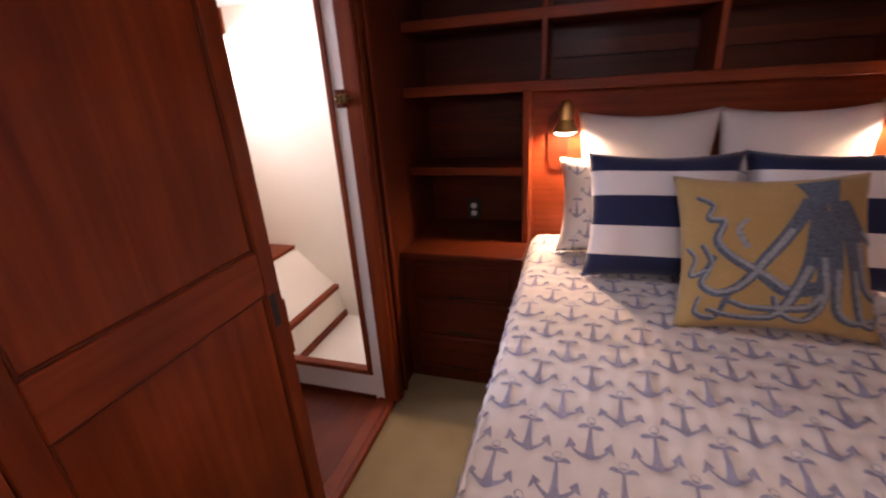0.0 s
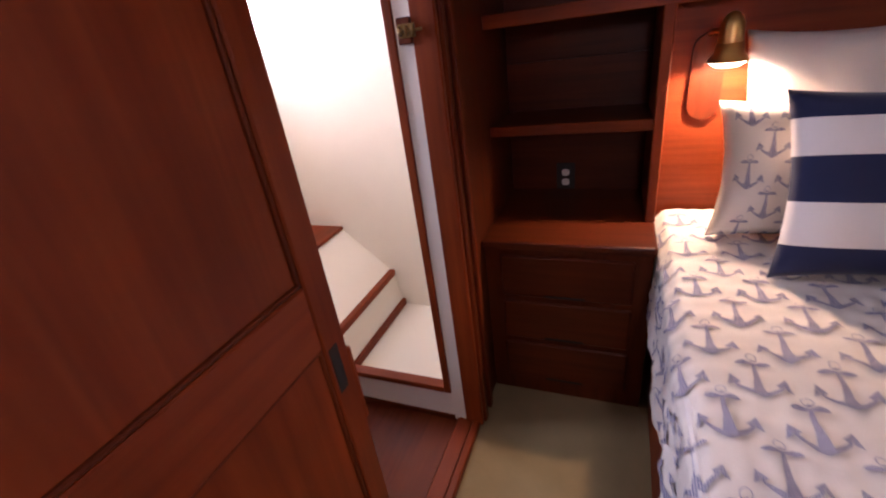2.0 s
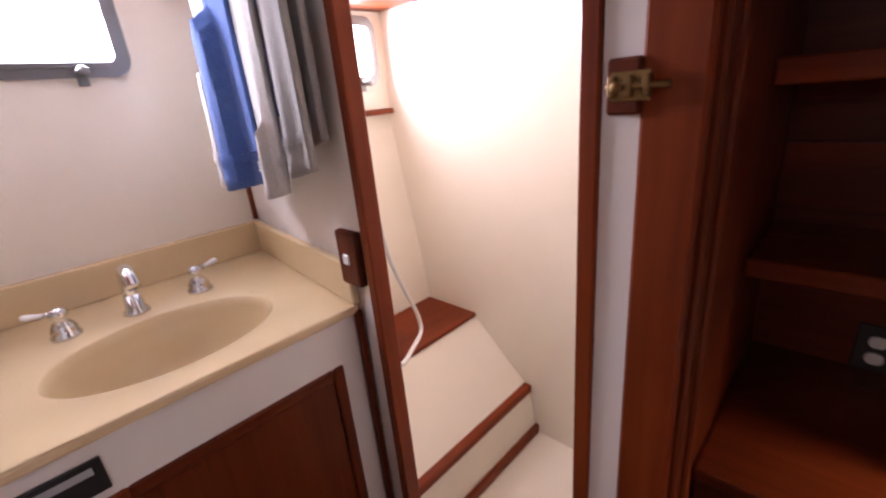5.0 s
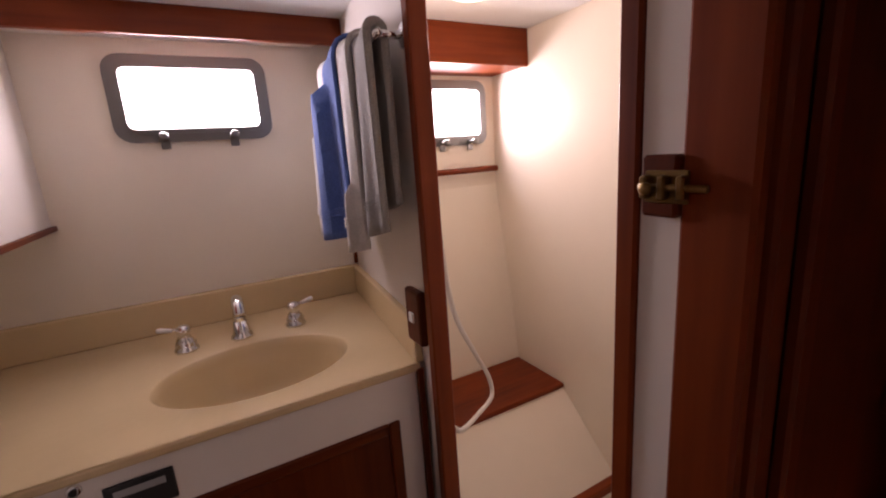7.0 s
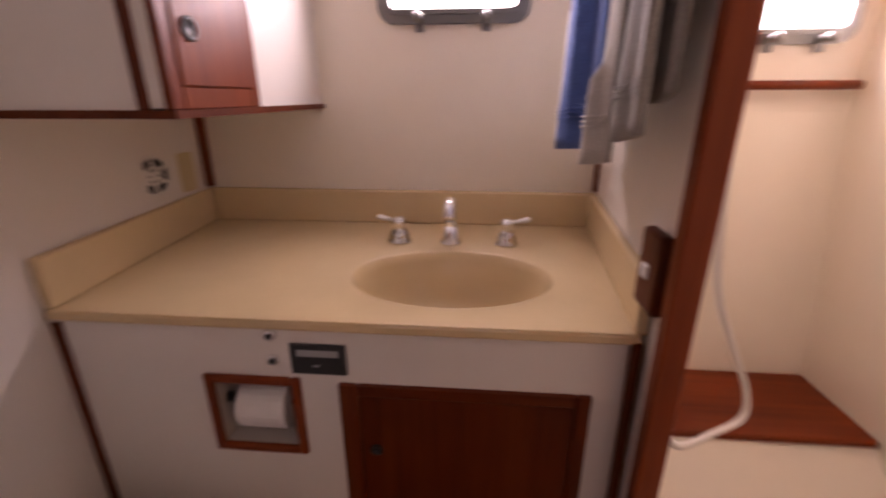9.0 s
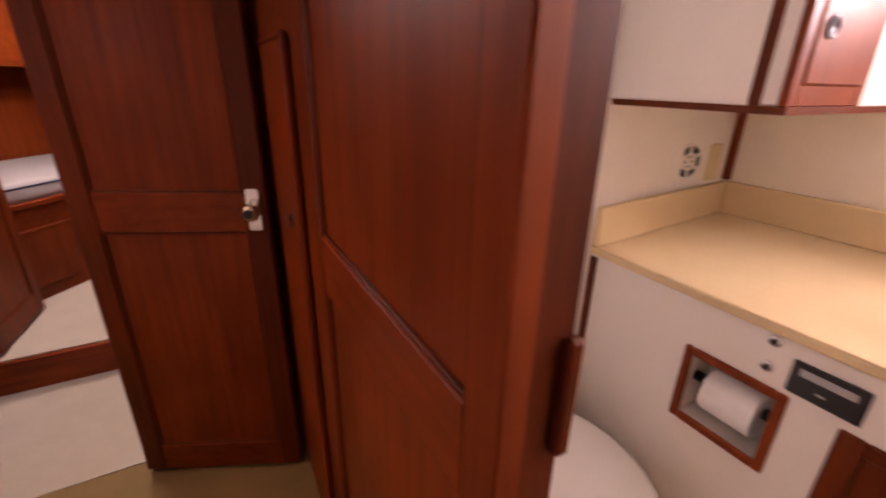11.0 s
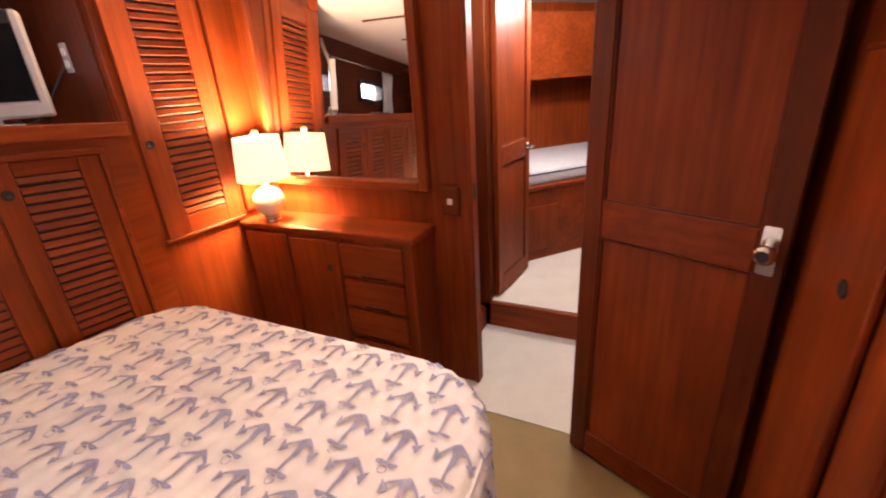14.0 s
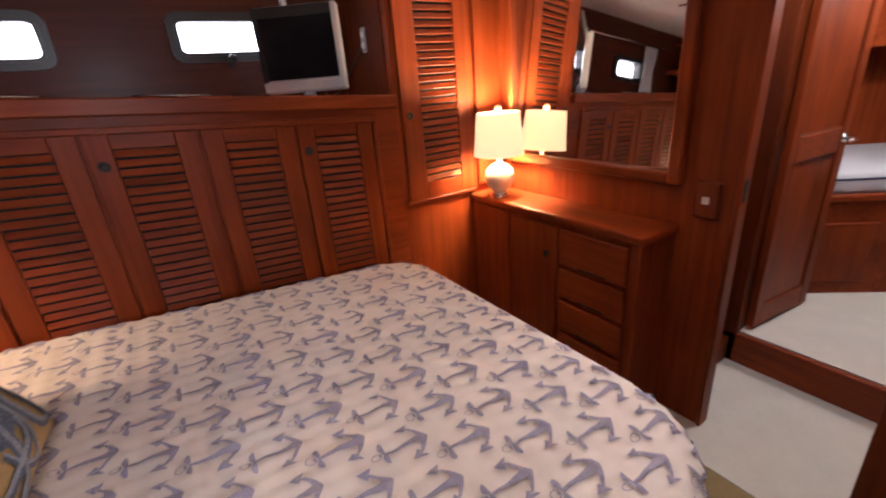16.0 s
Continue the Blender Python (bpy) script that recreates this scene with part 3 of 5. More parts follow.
part("finger_pull", turned(lathe([(0.010, 0), (0.012, 0.003), (0.006, 0.004)], 12), BK @ Matrix.Translation((0.03, -0.012, 0.25)) @ pose(0, 0, 0, 90, 0, 0)), CHROME, fl, "small chrome pull", True)
part("moulding", turned(boxes((-0.03, 0.29, -0.014, 0.0, 0.36, 0.37), bevel=0.002), BK), TEAK_V, t)
t = tagged(link("mattress", turned(boxes((-0.8, 1.4, 0.02, 0.9, 0.491, 0.60), bevel=0.03, seg=3), BK), TICKING, smooth=True), "pale grey striped bunk mattress with dark piping", "mattress")
part("piping", turned(tube([(-0.75, 0.022, 0.572), (1.35, 0.022, 0.572)], 0.005, 6), BK), NAVY, t, "dark piping")
structure("wall_hull_forward", turned(boxes((-0.8, 1.5, 0.72, 0.76, 0, 1.7)), BK), TEAK_V, "teak hull lining behind the bunk", "wall")
structure("wall_forward_end", boxes((-0.6, 2.2, -4.3, -4.26, 0, 1.84), (2.2, 2.24, -4.3, -1.36, 0, 1.84), (-0.64, -0.6, -4.3, -1.36, 0, 1.84)), TEAK_V, "teak bulkheads that close the forward cabin", "wall")
t = thing("bunk_shelf", "teak shelf locker above the bunk", "shelf", at=(0.9, -3.0, 1.3))
part("shelf_board", turned(boxes((-0.8, 1.4, 0.42, 0.74, 1.13, 1.16)), BK), TEAK_X, t)
part("locker_front", turned(boxes((-0.8, 1.4, 0.44, 0.47, 1.16, 1.55)), BK), TEAK_X, t)


# ---- hull lockers with louvres ----
def louvre_door(name, y0, y1, z0, z1, x, lv, knob, label, group, shape=lambda bm: bm):
    """A louvred door facing -x. lv: y0, y1, z0, z1 of the louvred field."""
    t = thing(name, label, "cabinet door", group, at=(x, (y0 + y1) / 2, z0))
    part("stile", shape(boxes((x - 0.014, x + 0.004, y0, lv[0], z0, z1), bevel=0.003)), TEAK_V, t)
    part("stile", shape(boxes((x - 0.014, x + 0.004, lv[1], y1, z0, z1), bevel=0.003)), TEAK_V, t)
    part("rail", shape(boxes((x - 0.013, x + 0.003, lv[0], lv[1], z0, lv[2]), bevel=0.002)), TEAK_Y, t)
    part("rail", shape(boxes((x - 0.013, x + 0.003, lv[0], lv[1], lv[3], z1), bevel=0.002)), TEAK_Y, t)
    # black sheet in place of the shade that falls between the slats
    part("gap_shade", shape(boxes((x - 0.0005, x + 0.003, lv[0], lv[1], lv[2], lv[3]))), DARK, t, "near-black sheet standing in for the shade between the louvres")
    n = int((lv[3] - lv[2]) / 0.0295)
    step = (lv[3] - lv[2]) / n
    for i in range(n):
        z = lv[2] + step * (i + 0.5)
        bm = turned(boxes((-0.0028, 0.0028, lv[0] + 0.001, lv[1] - 0.001, -0.0112, 0.0112), bevel=0.0015), Matrix.Translation((x - 0.0085, 0, z)) @ pose(0, 0, 0, 0, 24, 0))
        part("slat", shape(bm), TEAK_Y, t)
    if knob:
        part("knob", shape(turned(lathe([(0.015, 0), (0.016, 0.004), (0.011, 0.005), (0.010, 0.003)], 16), on_wall((x - 0.0135, knob[0], knob[1]), (0, 1, 0), (-1, 0, 0)))), BRONZE, t, "round dark finger pull", True)
    return t


for k in range(5):
    c = -0.520 + 0.309 * k
    louvre_door("louvred_door", c - 0.15, c + 0.15, 0.14, 1.150, 2.03, (c - 0.085, c + 0.085, 0.22, 1.105), (c + 0.117, 1.055) if k % 2 == 0 else None, "varnished teak louvred locker door below the shelf", "louvred doors along the hull", rising)
structure("trim_lockers", rising(boxes((2.008, 2.03, -0.69, 1.3, 1.150, 1.170), (2.012, 2.03, -0.69, -0.672, 0.1, 1.15), bevel=0.003)), TEAK_Y, "teak moulding above the louvred doors", "trim")
louvre_door("tall_louvred_door", -1.165, -0.815, 0.79, 1.78, 2.03, (-1.10, -0.910, 0.865, 1.70), (-0.85, 1.158), "tall varnished teak louvred locker door beside the lamp", "tall locker")
structure("trim_tall_locker", boxes((2.010, 2.03, -1.185, -0.80, 0.775, 0.79), bevel=0.003), TEAK_Y, "teak moulding below the tall locker door", "trim")

# television on the shelf
tm = on_wall((2.165, -0.480, 1.440), (0.60, 0.80, 0), (-0.80, 0.60, 0.16))
t = thing("television", "small silver-framed flat television on the hull shelf, switched off", "television", at=(2.16, -0.47, 1.268))
part("housing", turned(prism(round_rect(0.325, 0.30, 0.012), 0.03), tm @ Matrix.Translation((0, 0, -0.035))), SILVER, t, "silver plastic housing")
part("bezel", ring(round_rect(0.32, 0.295, 0.010), round_rect(0.285, 0.225, 0.004), 0.006, tm @ Matrix.Translation((0, 0, -0.005))), BLACK, t)
part("screen", turned(boxes((-0.147, 0.147, -0.105, 0.137, 0, 0.003)), tm @ Matrix.Translation((0, 0, -0.004))), SCREEN, t, "dark glossy screen")
part("lower_bezel", turned(boxes((-0.161, 0.161, -0.149, -0.112, 0, 0.008), bevel=0.003), tm @ Matrix.Translation((0, 0, -0.004))), SILVER, t)
part("side_bezel", turned(boxes((-0.165, -0.143, -0.149, 0.149, -0.03, 0.009), bevel=0.004), tm @ Matrix.Translation((0, 0, -0.004))), SILVER, t)
part("stand", boxes((2.13, 2.25, -0.56, -0.44, 1.258, 1.268), (2.17, 2.205, -0.52, -0.48, 1.266, 1.32), bevel=0.004), SILVER, t)
part("wall_arm", tube([(2.19, -0.47, 1.56), (2.24, -0.46, 1.66), (2.28, -0.45, 1.745)], 0.012), SILVER, t, smooth=True)
t = thing("shelf_rail", "thin chrome fiddle rail on the shelf", "rail", at=(2.33, 0.2, 1.3))
for y0 in (-0.25, 0.35):
    part("rod", rising(tube([(2.42, y0, 1.262), (2.42, y0 + 0.34, 1.262)], 0.005, 8)), CHROME, t, smooth=True)


t = thing("outlet", "pale outlet plate on the dark end of the shelf recess", "outlet", at=(2.22, -0.78, 1.47))
om = on_wall((2.22, -0.78, 1.47), (-1, 0, 0), (0, 1, 0))
part("plate", turned(boxes((-0.020, 0.020, -0.048, 0.048, 0, 0.006), bevel=0.002), om), GREY_PLASTIC, t)
for z in (-0.02, 0.02):
    part("receptacle", turned(prism(round_rect(0.026, 0.025, 0.010), 0.003), om @ Matrix.Translation((0, z, 0.006))), WHITE_PLASTIC, t, "pale socket")
t = tagged(link("television_cable", tube(smooth_curve([(2.225, -0.765, 1.445), (2.23, -0.72, 1.38), (2.27, -0.66, 1.28), (2.25, -0.60, 1.262), (2.20, -0.56, 1.30), (2.19, -0.52, 1.36)], 8), 0.004, 8), BLACK, smooth=True), "thin black cable from the outlet to the television", "cable")


# ---- dresser, mirror and lamp ----
t = thing("dresser", "built-in varnished teak dresser with drawers and locker doors", "dresser", at=(1.55, -1.25, 0))
part("carcass", boxes((1.125, 2.02, -1.350, -1.165, 0.0, 0.735)), TEAK_V, t)
part("top", boxes((1.10, 2.028, -1.352, -1.148, 0.735, 0.765), bevel=0.008, seg=2), TEAK_X, t)
part("end_panel", boxes((1.112, 1.130, -1.350, -1.158, 0.0, 0.734), bevel=0.003), TEAK_V, t)
part("corner_stile", boxes((1.125, 1.150, -1.168, -1.156, 0.0, 0.734), bevel=0.002), TEAK_V, t)
for z0, z1 in ((0.565, 0.712), (0.42, 0.545), (0.27, 0.40), (0.10, 0.25)):
    d = part("drawer_front", boxes((1.160, 1.455, -1.166, -1.150, z0, z1), bevel=0.005), TEAK_X, t)
    part("finger_slot", boxes((1.24, 1.36, -1.1515, -1.1485, z0 + 0.004, z0 + 0.012)), DARK, d)
d = part("door", boxes((1.475, 1.735, -1.166, -1.152, 0.08, 0.715), bevel=0.004), TEAK_V, t)
part("finger_pull", turned(lathe([(0.014, 0), (0.015, 0.004), (0.010, 0.005), (0.009, 0.003)], 16), on_wall((1.525, -1.152, 0.592), (1, 0, 0), (0, 1, 0))), BRONZE, d, "round dark finger pull", True)
part("door", boxes((1.755, 2.01, -1.166, -1.153, 0.08, 0.725), bevel=0.004), TEAK_V, t)

t = thing("wall_mirror", "large mirror in a varnished teak frame above the dresser", "mirror", at=(1.5, -1.345, 0.91))
glass = boxes((1.139, 1.901, -1.435, -1.415, 0.939, 1.761))
for v in glass.verts:      # the mirror leans a little in its frame
    if v.co.y > -1.425:
        v.co.y += 0.030 * (v.co.x - 1.139) + 0.072 * (1.761 - v.co.z)
part("glass", glass, MIRROR, t, "mirror glass")
for x0, x1, z0, z1 in ((1.105, 1.148, 0.905, 1.80), (1.895, 1.925, 0.905, 1.80)):
    part("frame_side", boxes((x0, x1, -1.351, -1.312, z0, z1), bevel=0.006), TEAK_V, t)
for z0, z1 in ((0.905, 0.945), (1.755, 1.80)):
    part("frame_rail", boxes((1.148, 1.895, -1.351, -1.313, z0, z1), bevel=0.006), TEAK_X, t)


def switch_block(origin, along, out, w, h, label):
    t = thing("light_switch", label, "switch", at=origin)
    m = on_wall(origin, along, out)
    part("block", turned(boxes((-w / 2, w / 2, -h / 2, h / 2, 0, 0.022), bevel=0.007, seg=2), m), TEAK_D, t)
    part("rocker", turned(boxes((-0.011, 0.011, -0.012, 0.012, 0.021, 0.027), bevel=0.002), m), WHITE_PLASTIC, t, "white rocker")
    return t


switch_block((1.020, -1.352, 0.868), (-1, 0, 0), (0, 1, 0), 0.075, 0.12, "teak-mounted light switch beside the doorway")
switch_block((-0.672, 0.66, 0.985), (1, 0, 0), (0, -1, 0), 0.075, 0.13, "teak-mounted light switch on the head's white wall")
t = thing("strike_plate", "dark strike plate in the door jamb", "strike plate", at=(0.925, -1.37, 0.9))
part("plate", boxes((0.9275, 0.931, -1.385, -1.360, 0.87, 0.94), bevel=0.001), BRONZE, t)

LX, LY, LZ = 1.855, -1.195, 0.7655
t = thing("table_lamp", "white ceramic table lamp with a lit linen shade on the dresser", "lamp", at=(LX, LY, LZ))
part("foot", lathe([(0.040, 0), (0.042, 0.004), (0.042, 0.022), (0.038, 0.026)], 24, (LX, LY, LZ)), CHROME, t, "clear and chrome round foot", True)
part("body", lathe([(0.020, 0.026), (0.036, 0.034), (0.056, 0.055), (0.066, 0.082), (0.067, 0.105), (0.058, 0.130), (0.038, 0.150), (0.016, 0.158), (0.012, 0.165)], 32, (LX, LY, LZ)), CERAMIC, t, "white marbled ceramic ball", True)
part("neck", lathe([(0.010, 0.165), (0.010, 0.20), (0.006, 0.21), (0.005, 0.385)], 12, (LX, LY, LZ)), CERAMIC, t, smooth=True)
sh = lathe([(0.112, 0.195), (0.094, 0.375), (0.0925, 0.375), (0.1105, 0.195)], 36, (LX, LY, LZ))
bmesh.ops.delete(sh, geom=[fc for fc in sh.faces if len(fc.verts) > 4], context="FACES_ONLY")
shade = part("shade", sh, SHADE, t, "lit cream linen shade", True)
part("finial", lathe([(0.006, 0.375), (0.014, 0.385), (0.016, 0.395), (0.008, 0.405)], 14, (LX, LY, LZ)), CERAMIC, t, smooth=True)


# ---- head: vanity ----
VX, VZ = -0.70, 0.86
t = thing("vanity", "white laminate vanity with a teak locker door and beige top", "vanity", at=(-1.03, 0.1, 0))
bw = wall_boxes("x", VX - 0.02, VX, -0.449, 0.645, 0.0, VZ - 0.02, [(-0.148, 0.028, 0.553, 0.722), (0.113, 0.592, 0.135, 0.722)])
for row in bw:
    part("front_panel", boxes(row), LAMINATE, t)
part("inside", boxes((VX - 0.16, VX - 0.15, -0.16, 0.62, 0.1, 0.8)), LAMINATE, t)
part("toe_strip", boxes((VX, VX + 0.008, -0.445, 0.645, -0.004, 0.02)), TEAK_D, t)
part("end_strip", boxes((VX - 0.012, VX + 0.006, -0.449, -0.430, 0.0, VZ - 0.03)), TEAK_D, t)
dr = part("door", boxes((VX - 0.016, VX - 0.003, 0.150, 0.565, 0.16, 0.695), bevel=0.003), TEAK_D, t)
for row in ((0.113, 0.15, 0.135, 0.724), (0.564, 0.592, 0.135, 0.724)):
    part("door_stile", boxes((VX - 0.018, VX + 0.006, *row), bevel=0.004), TEAK_D, t)
for row in ((0.15, 0.564, 0.135, 0.162), (0.15, 0.564, 0.694, 0.724)):
    part("door_rail", boxes((VX - 0.018, VX + 0.006, *row), bevel=0.004), TEAK_FLOOR, t)
part("finger_pull", turned(lathe([(0.012, 0), (0.013, 0.004), (0.009, 0.005), (0.008, 0.003)], 16), on_wall((VX - 0.003, 0.180, 0.562), (0, 1, 0), (1, 0, 0))), BLACK, dr, "round dark finger pull", True)

# basin top: a slab with an oval hole and a bowl below it
BX, BY, BA, BB = -0.925, 0.315, 0.158, 0.225


def basin_top():
    bm = bmesh.new()
    n = 64
    x0, x1, y0, y1 = -1.359, VX + 0.010, -0.449, 0.6595
    outer, inner = [], []
    for i in range(n):
        a = 2 * math.pi * i / n
        c, s = math.cos(a), math.sin(a)
        k = min((x1 - BX) / c if c > 1e-6 else ((x0 - BX) / c if c < -1e-6 else 9), (y1 - BY) / s if s > 1e-6 else ((y0 - BY) / s if s < -1e-6 else 9))
        outer.append(bm.verts.new((BX + k * c, BY + k * s, VZ)))
        inner.append(bm.verts.new((BX + (BA + 0.006) * c, BY + (BB + 0.006) * s, VZ)))
    loops = [outer, inner]
    for f, z in ((1.0, -0.004), (0.965, -0.026), (0.90, -0.072), (0.78, -0.118), (0.58, -0.147), (0.30, -0.160), (0.09, -0.165)):
        loops.append([bm.verts.new((BX + BA * f * math.cos(2 * math.pi * i / n), BY + BB * f * math.sin(2 * math.pi * i / n), VZ + z)) for i in range(n)])
    for a, b in zip(loops, loops[1:]):
        for i in range(n):
            j = (i + 1) % n
            bm.faces.new((a[i], a[j], b[j], b[i]))
    bm.faces.new(loops[-1])
    for x, y in ((x0, y0), (x1, y0), (x1, y1), (x0, y1)):
        v = min(outer, key=lambda q: (q.co.x - x) ** 2 + (q.co.y - y) ** 2)
        v.co.x, v.co.y = x, y
    bmesh.ops.recalc_face_normals(bm, faces=bm.faces[:])
    return splay(bm)


top = part("countertop", basin_top(), MARBLE, t, "beige cast marble top with an oval basin", True)
part("front_lip", boxes((VX - 0.01, VX + 0.012, -0.449, 0.657, VZ - 0.022, VZ - 0.001), bevel=0.005, seg=2), MARBLE, t)
part("drain", lathe([(0.022, 0), (0.024, 0.003), (0.016, 0.004)], 20, (BX, BY, VZ - 0.1635)), CHROME, t, "chrome drain", True)
part("backsplash", splay(boxes((-1.359, -1.335, -0.449, 0.6595, VZ, VZ + 0.105), bevel=0.004)), MARBLE, t)
part("side_splash", splay(boxes((-1.335, VX + 0.01, 0.638, 0.6595, VZ, VZ + 0.105), bevel=0.004)), MARBLE, t)
part("side_splash", splay(boxes((-1.335, VX + 0.01, -0.449, -0.428, VZ, VZ + 0.105), bevel=0.004)), MARBLE, t)

FX = -1.150
t = thing("tap", "chrome arched basin tap on the vanity", "tap", at=(FX, 0.300, VZ))
part("base", lathe([(0.030, 0), (0.030, 0.006), (0.022, 0.014), (0.018, 0.05)], 20, (FX, 0.300, VZ)), CHROME, t, smooth=True)
part("spout", tube(smooth_curve([(FX, 0.30, VZ + 0.04), (FX, 0.30, VZ + 0.085), (FX + 0.02, 0.30, VZ + 0.118), (FX + 0.06, 0.30, VZ + 0.118), (FX + 0.085, 0.30, VZ + 0.09)]), 0.0160, 12), CHROME, t, smooth=True)
for y, s in ((0.158, -1), (0.452, 1)):
    t = thing("basin_lever_tap", "chrome tap handle with a white porcelain lever", "tap handle", "basin tap handles", at=(FX, y, VZ))
    part("base", lathe([(0.031, 0), (0.031, 0.006), (0.026, 0.010), (0.027, 0.020), (0.020, 0.034), (0.013, 0.044), (0.018, 0.050), (0.020, 0.060), (0.015, 0.070), (0.006, 0.074)], 20, (FX, y, VZ)), CHROME, t, smooth=True)
    part("lever", tube([(FX, y + s * 0.008, VZ + 0.060), (FX, y + s * 0.025, VZ + 0.064)], 0.006), CHROME, t, smooth=True)
    part("porcelain_tip", turned(lathe([(0.0050, 0), (0.0060, 0.010), (0.0078, 0.028), (0.0062, 0.036), (0.002, 0.039)], 14), look((FX, y + s * 0.024, VZ + 0.064), (FX, y - s * 0.1, VZ + 0.034))), PORCELAIN, t, "white porcelain lever", True)

# roll holder let into the vanity front
t = thing("roll_holder", "teak-framed recessed toilet roll holder in the vanity", "roll holder", at=(VX, -0.06, 0.64))
for row in ((-0.158, -0.140, 0.545, 0.730), (0.020, 0.038, 0.545, 0.730)):
    part("frame_side", boxes((VX - 0.004, VX + 0.009, *row), bevel=0.003), TEAK_V, t)
for row in ((-0.140, 0.020, 0.545, 0.563), (-0.140, 0.020, 0.712, 0.730)):
    part("frame_rail", boxes((VX - 0.004, VX + 0.009, *row), bevel=0.003), TEAK_Y, t)
part("recess", boxes((VX - 0.11, VX - 0.106, -0.15, 0.03, 0.55, 0.725), (VX - 0.11, VX - 0.02, -0.150, -0.146, 0.55, 0.725), (VX - 0.11, VX - 0.02, 0.026, 0.030, 0.55, 0.725), (VX - 0.11, VX - 0.02, -0.15, 0.03, 0.549, 0.553), (VX - 0.11, VX - 0.02, -0.15, 0.03, 0.722, 0.726)), LAMINATE, t, "white recess")
part("spindle", tube([(VX - 0.045, -0.146, 0.640), (VX - 0.045, 0.026, 0.640)], 0.012), BLACK, t, smooth=True)
rl = lathe([(0.020, -0.052), (0.050, -0.052), (0.052, -0.048), (0.052, 0.048), (0.050, 0.052), (0.020, 0.052)], 28)
t = tagged(link("toilet_roll", turned(rl, Matrix.Translation((VX - 0.045, -0.056, 0.632)) @ pose(0, 0, 0, 90, 0, 0)), PAPER, smooth=False), "white toilet paper roll on its spindle", "toilet roll")

t = thing("tank_gauge", "small black gauge panel on the vanity front", "gauge", at=(VX, 0.08, 0.775))
part("panel", boxes((VX, VX + 0.006, 0.026, 0.134, 0.742, 0.808), bevel=0.002), BLACK, t)
part("print", boxes((VX + 0.006, VX + 0.0066, 0.040, 0.120, 0.782, 0.796)), GREY_PLASTIC, t, "pale worn lettering bar")
part("print", boxes((VX + 0.006, VX + 0.0066, 0.070, 0.082, 0.760, 0.764)), GREY_PLASTIC, t)
for z in (0.822, 0.768):
    t = thing("push_button", "small chrome push button on the vanity front", "button", "vanity buttons", at=(VX, -0.010, z))
    part("bezel", turned(lathe([(0.012, 0), (0.011, 0.004), (0.007, 0.005)], 16), on_wall((VX, -0.010, z), (0, 1, 0), (1, 0, 0))), CHROME, t, smooth=True)
    part("cap", turned(lathe([(0.006, 0.004), (0.006, 0.010), (0.003, 0.011)], 12), on_wall((VX, -0.010, z), (0, 1, 0), (1, 0, 0))), BLACK, t, smooth=True)

# corner locker over the vanity
CZ = 1.222
t = thing("corner_locker", "white wall locker with a teak door over the vanity", "wall cabinet", at=(-1.0, -0.3, CZ))
part("side_panel", boxes((-0.700, -0.688, -0.449, -0.160, CZ, HH)), LAMINATE, t)
part("corner_edge", boxes((-0.702, -0.684, -0.160, -0.140, CZ, HH), bevel=0.003), TEAK_D, t)
part("corner_strip", boxes((-0.705, -0.690, -0.140, -0.112, CZ, HH)), LAMINATE, t)
part("door_frame", boxes((-0.715, -0.683, -0.113, -0.098, CZ, HH), (-0.955, -0.715, -0.112, -0.099, CZ, CZ + 0.045), (-0.965, -0.93, -0.113, -0.098, CZ, HH), bevel=0.003), TEAK_V, t)
dr = part("door", boxes((-0.935, -0.712, -0.108, -0.094, CZ + 0.035, HH - 0.02), bevel=0.004), TEAK_V, t)
part("finger_pull", turned(lathe([(0.018, 0), (0.019, 0.004), (0.014, 0.005), (0.013, 0.002)], 18), on_wall((-0.748, -0.094, 1.345), (1, 0, 0), (0, 1, 0))), BLACK, dr, "round dark finger pull", True)
part("front_panel", boxes((-1.359, -0.965, -0.122, -0.108, CZ, HH)), LAMINATE, t)
part("bottom", boxes((-1.359, -0.69, -0.52, -0.115, CZ - 0.008, CZ + 0.004)), LAMINATE, t)
part("bottom_trim", boxes((-1.359, -0.684, -0.120, -0.096, CZ - 0.012, CZ + 0.001), (-0.706, -0.684, -0.449, -0.12, CZ - 0.012, CZ + 0.001)), TEAK_DX, t)
t = thing("head_mirror", "frameless mirror on the white wall above the toilet", "mirror", at=(-0.4, -0.445, 1.222))
glass = boxes((-0.600, -0.10, -0.4495, -0.443, CZ, HH - 0.01))
for v in glass.verts:      # this leaf stands a little ajar
    if v.co.y > -0.446:
        v.co.y += 0.058 * (-0.10 - v.co.x)
part("glass", glass, MIRROR, t, "mirror glass")
part("side_glass", boxes((-0.687, -0.602, -0.4495, -0.443, CZ, HH - 0.01)), MIRROR, t, "mirror glass")

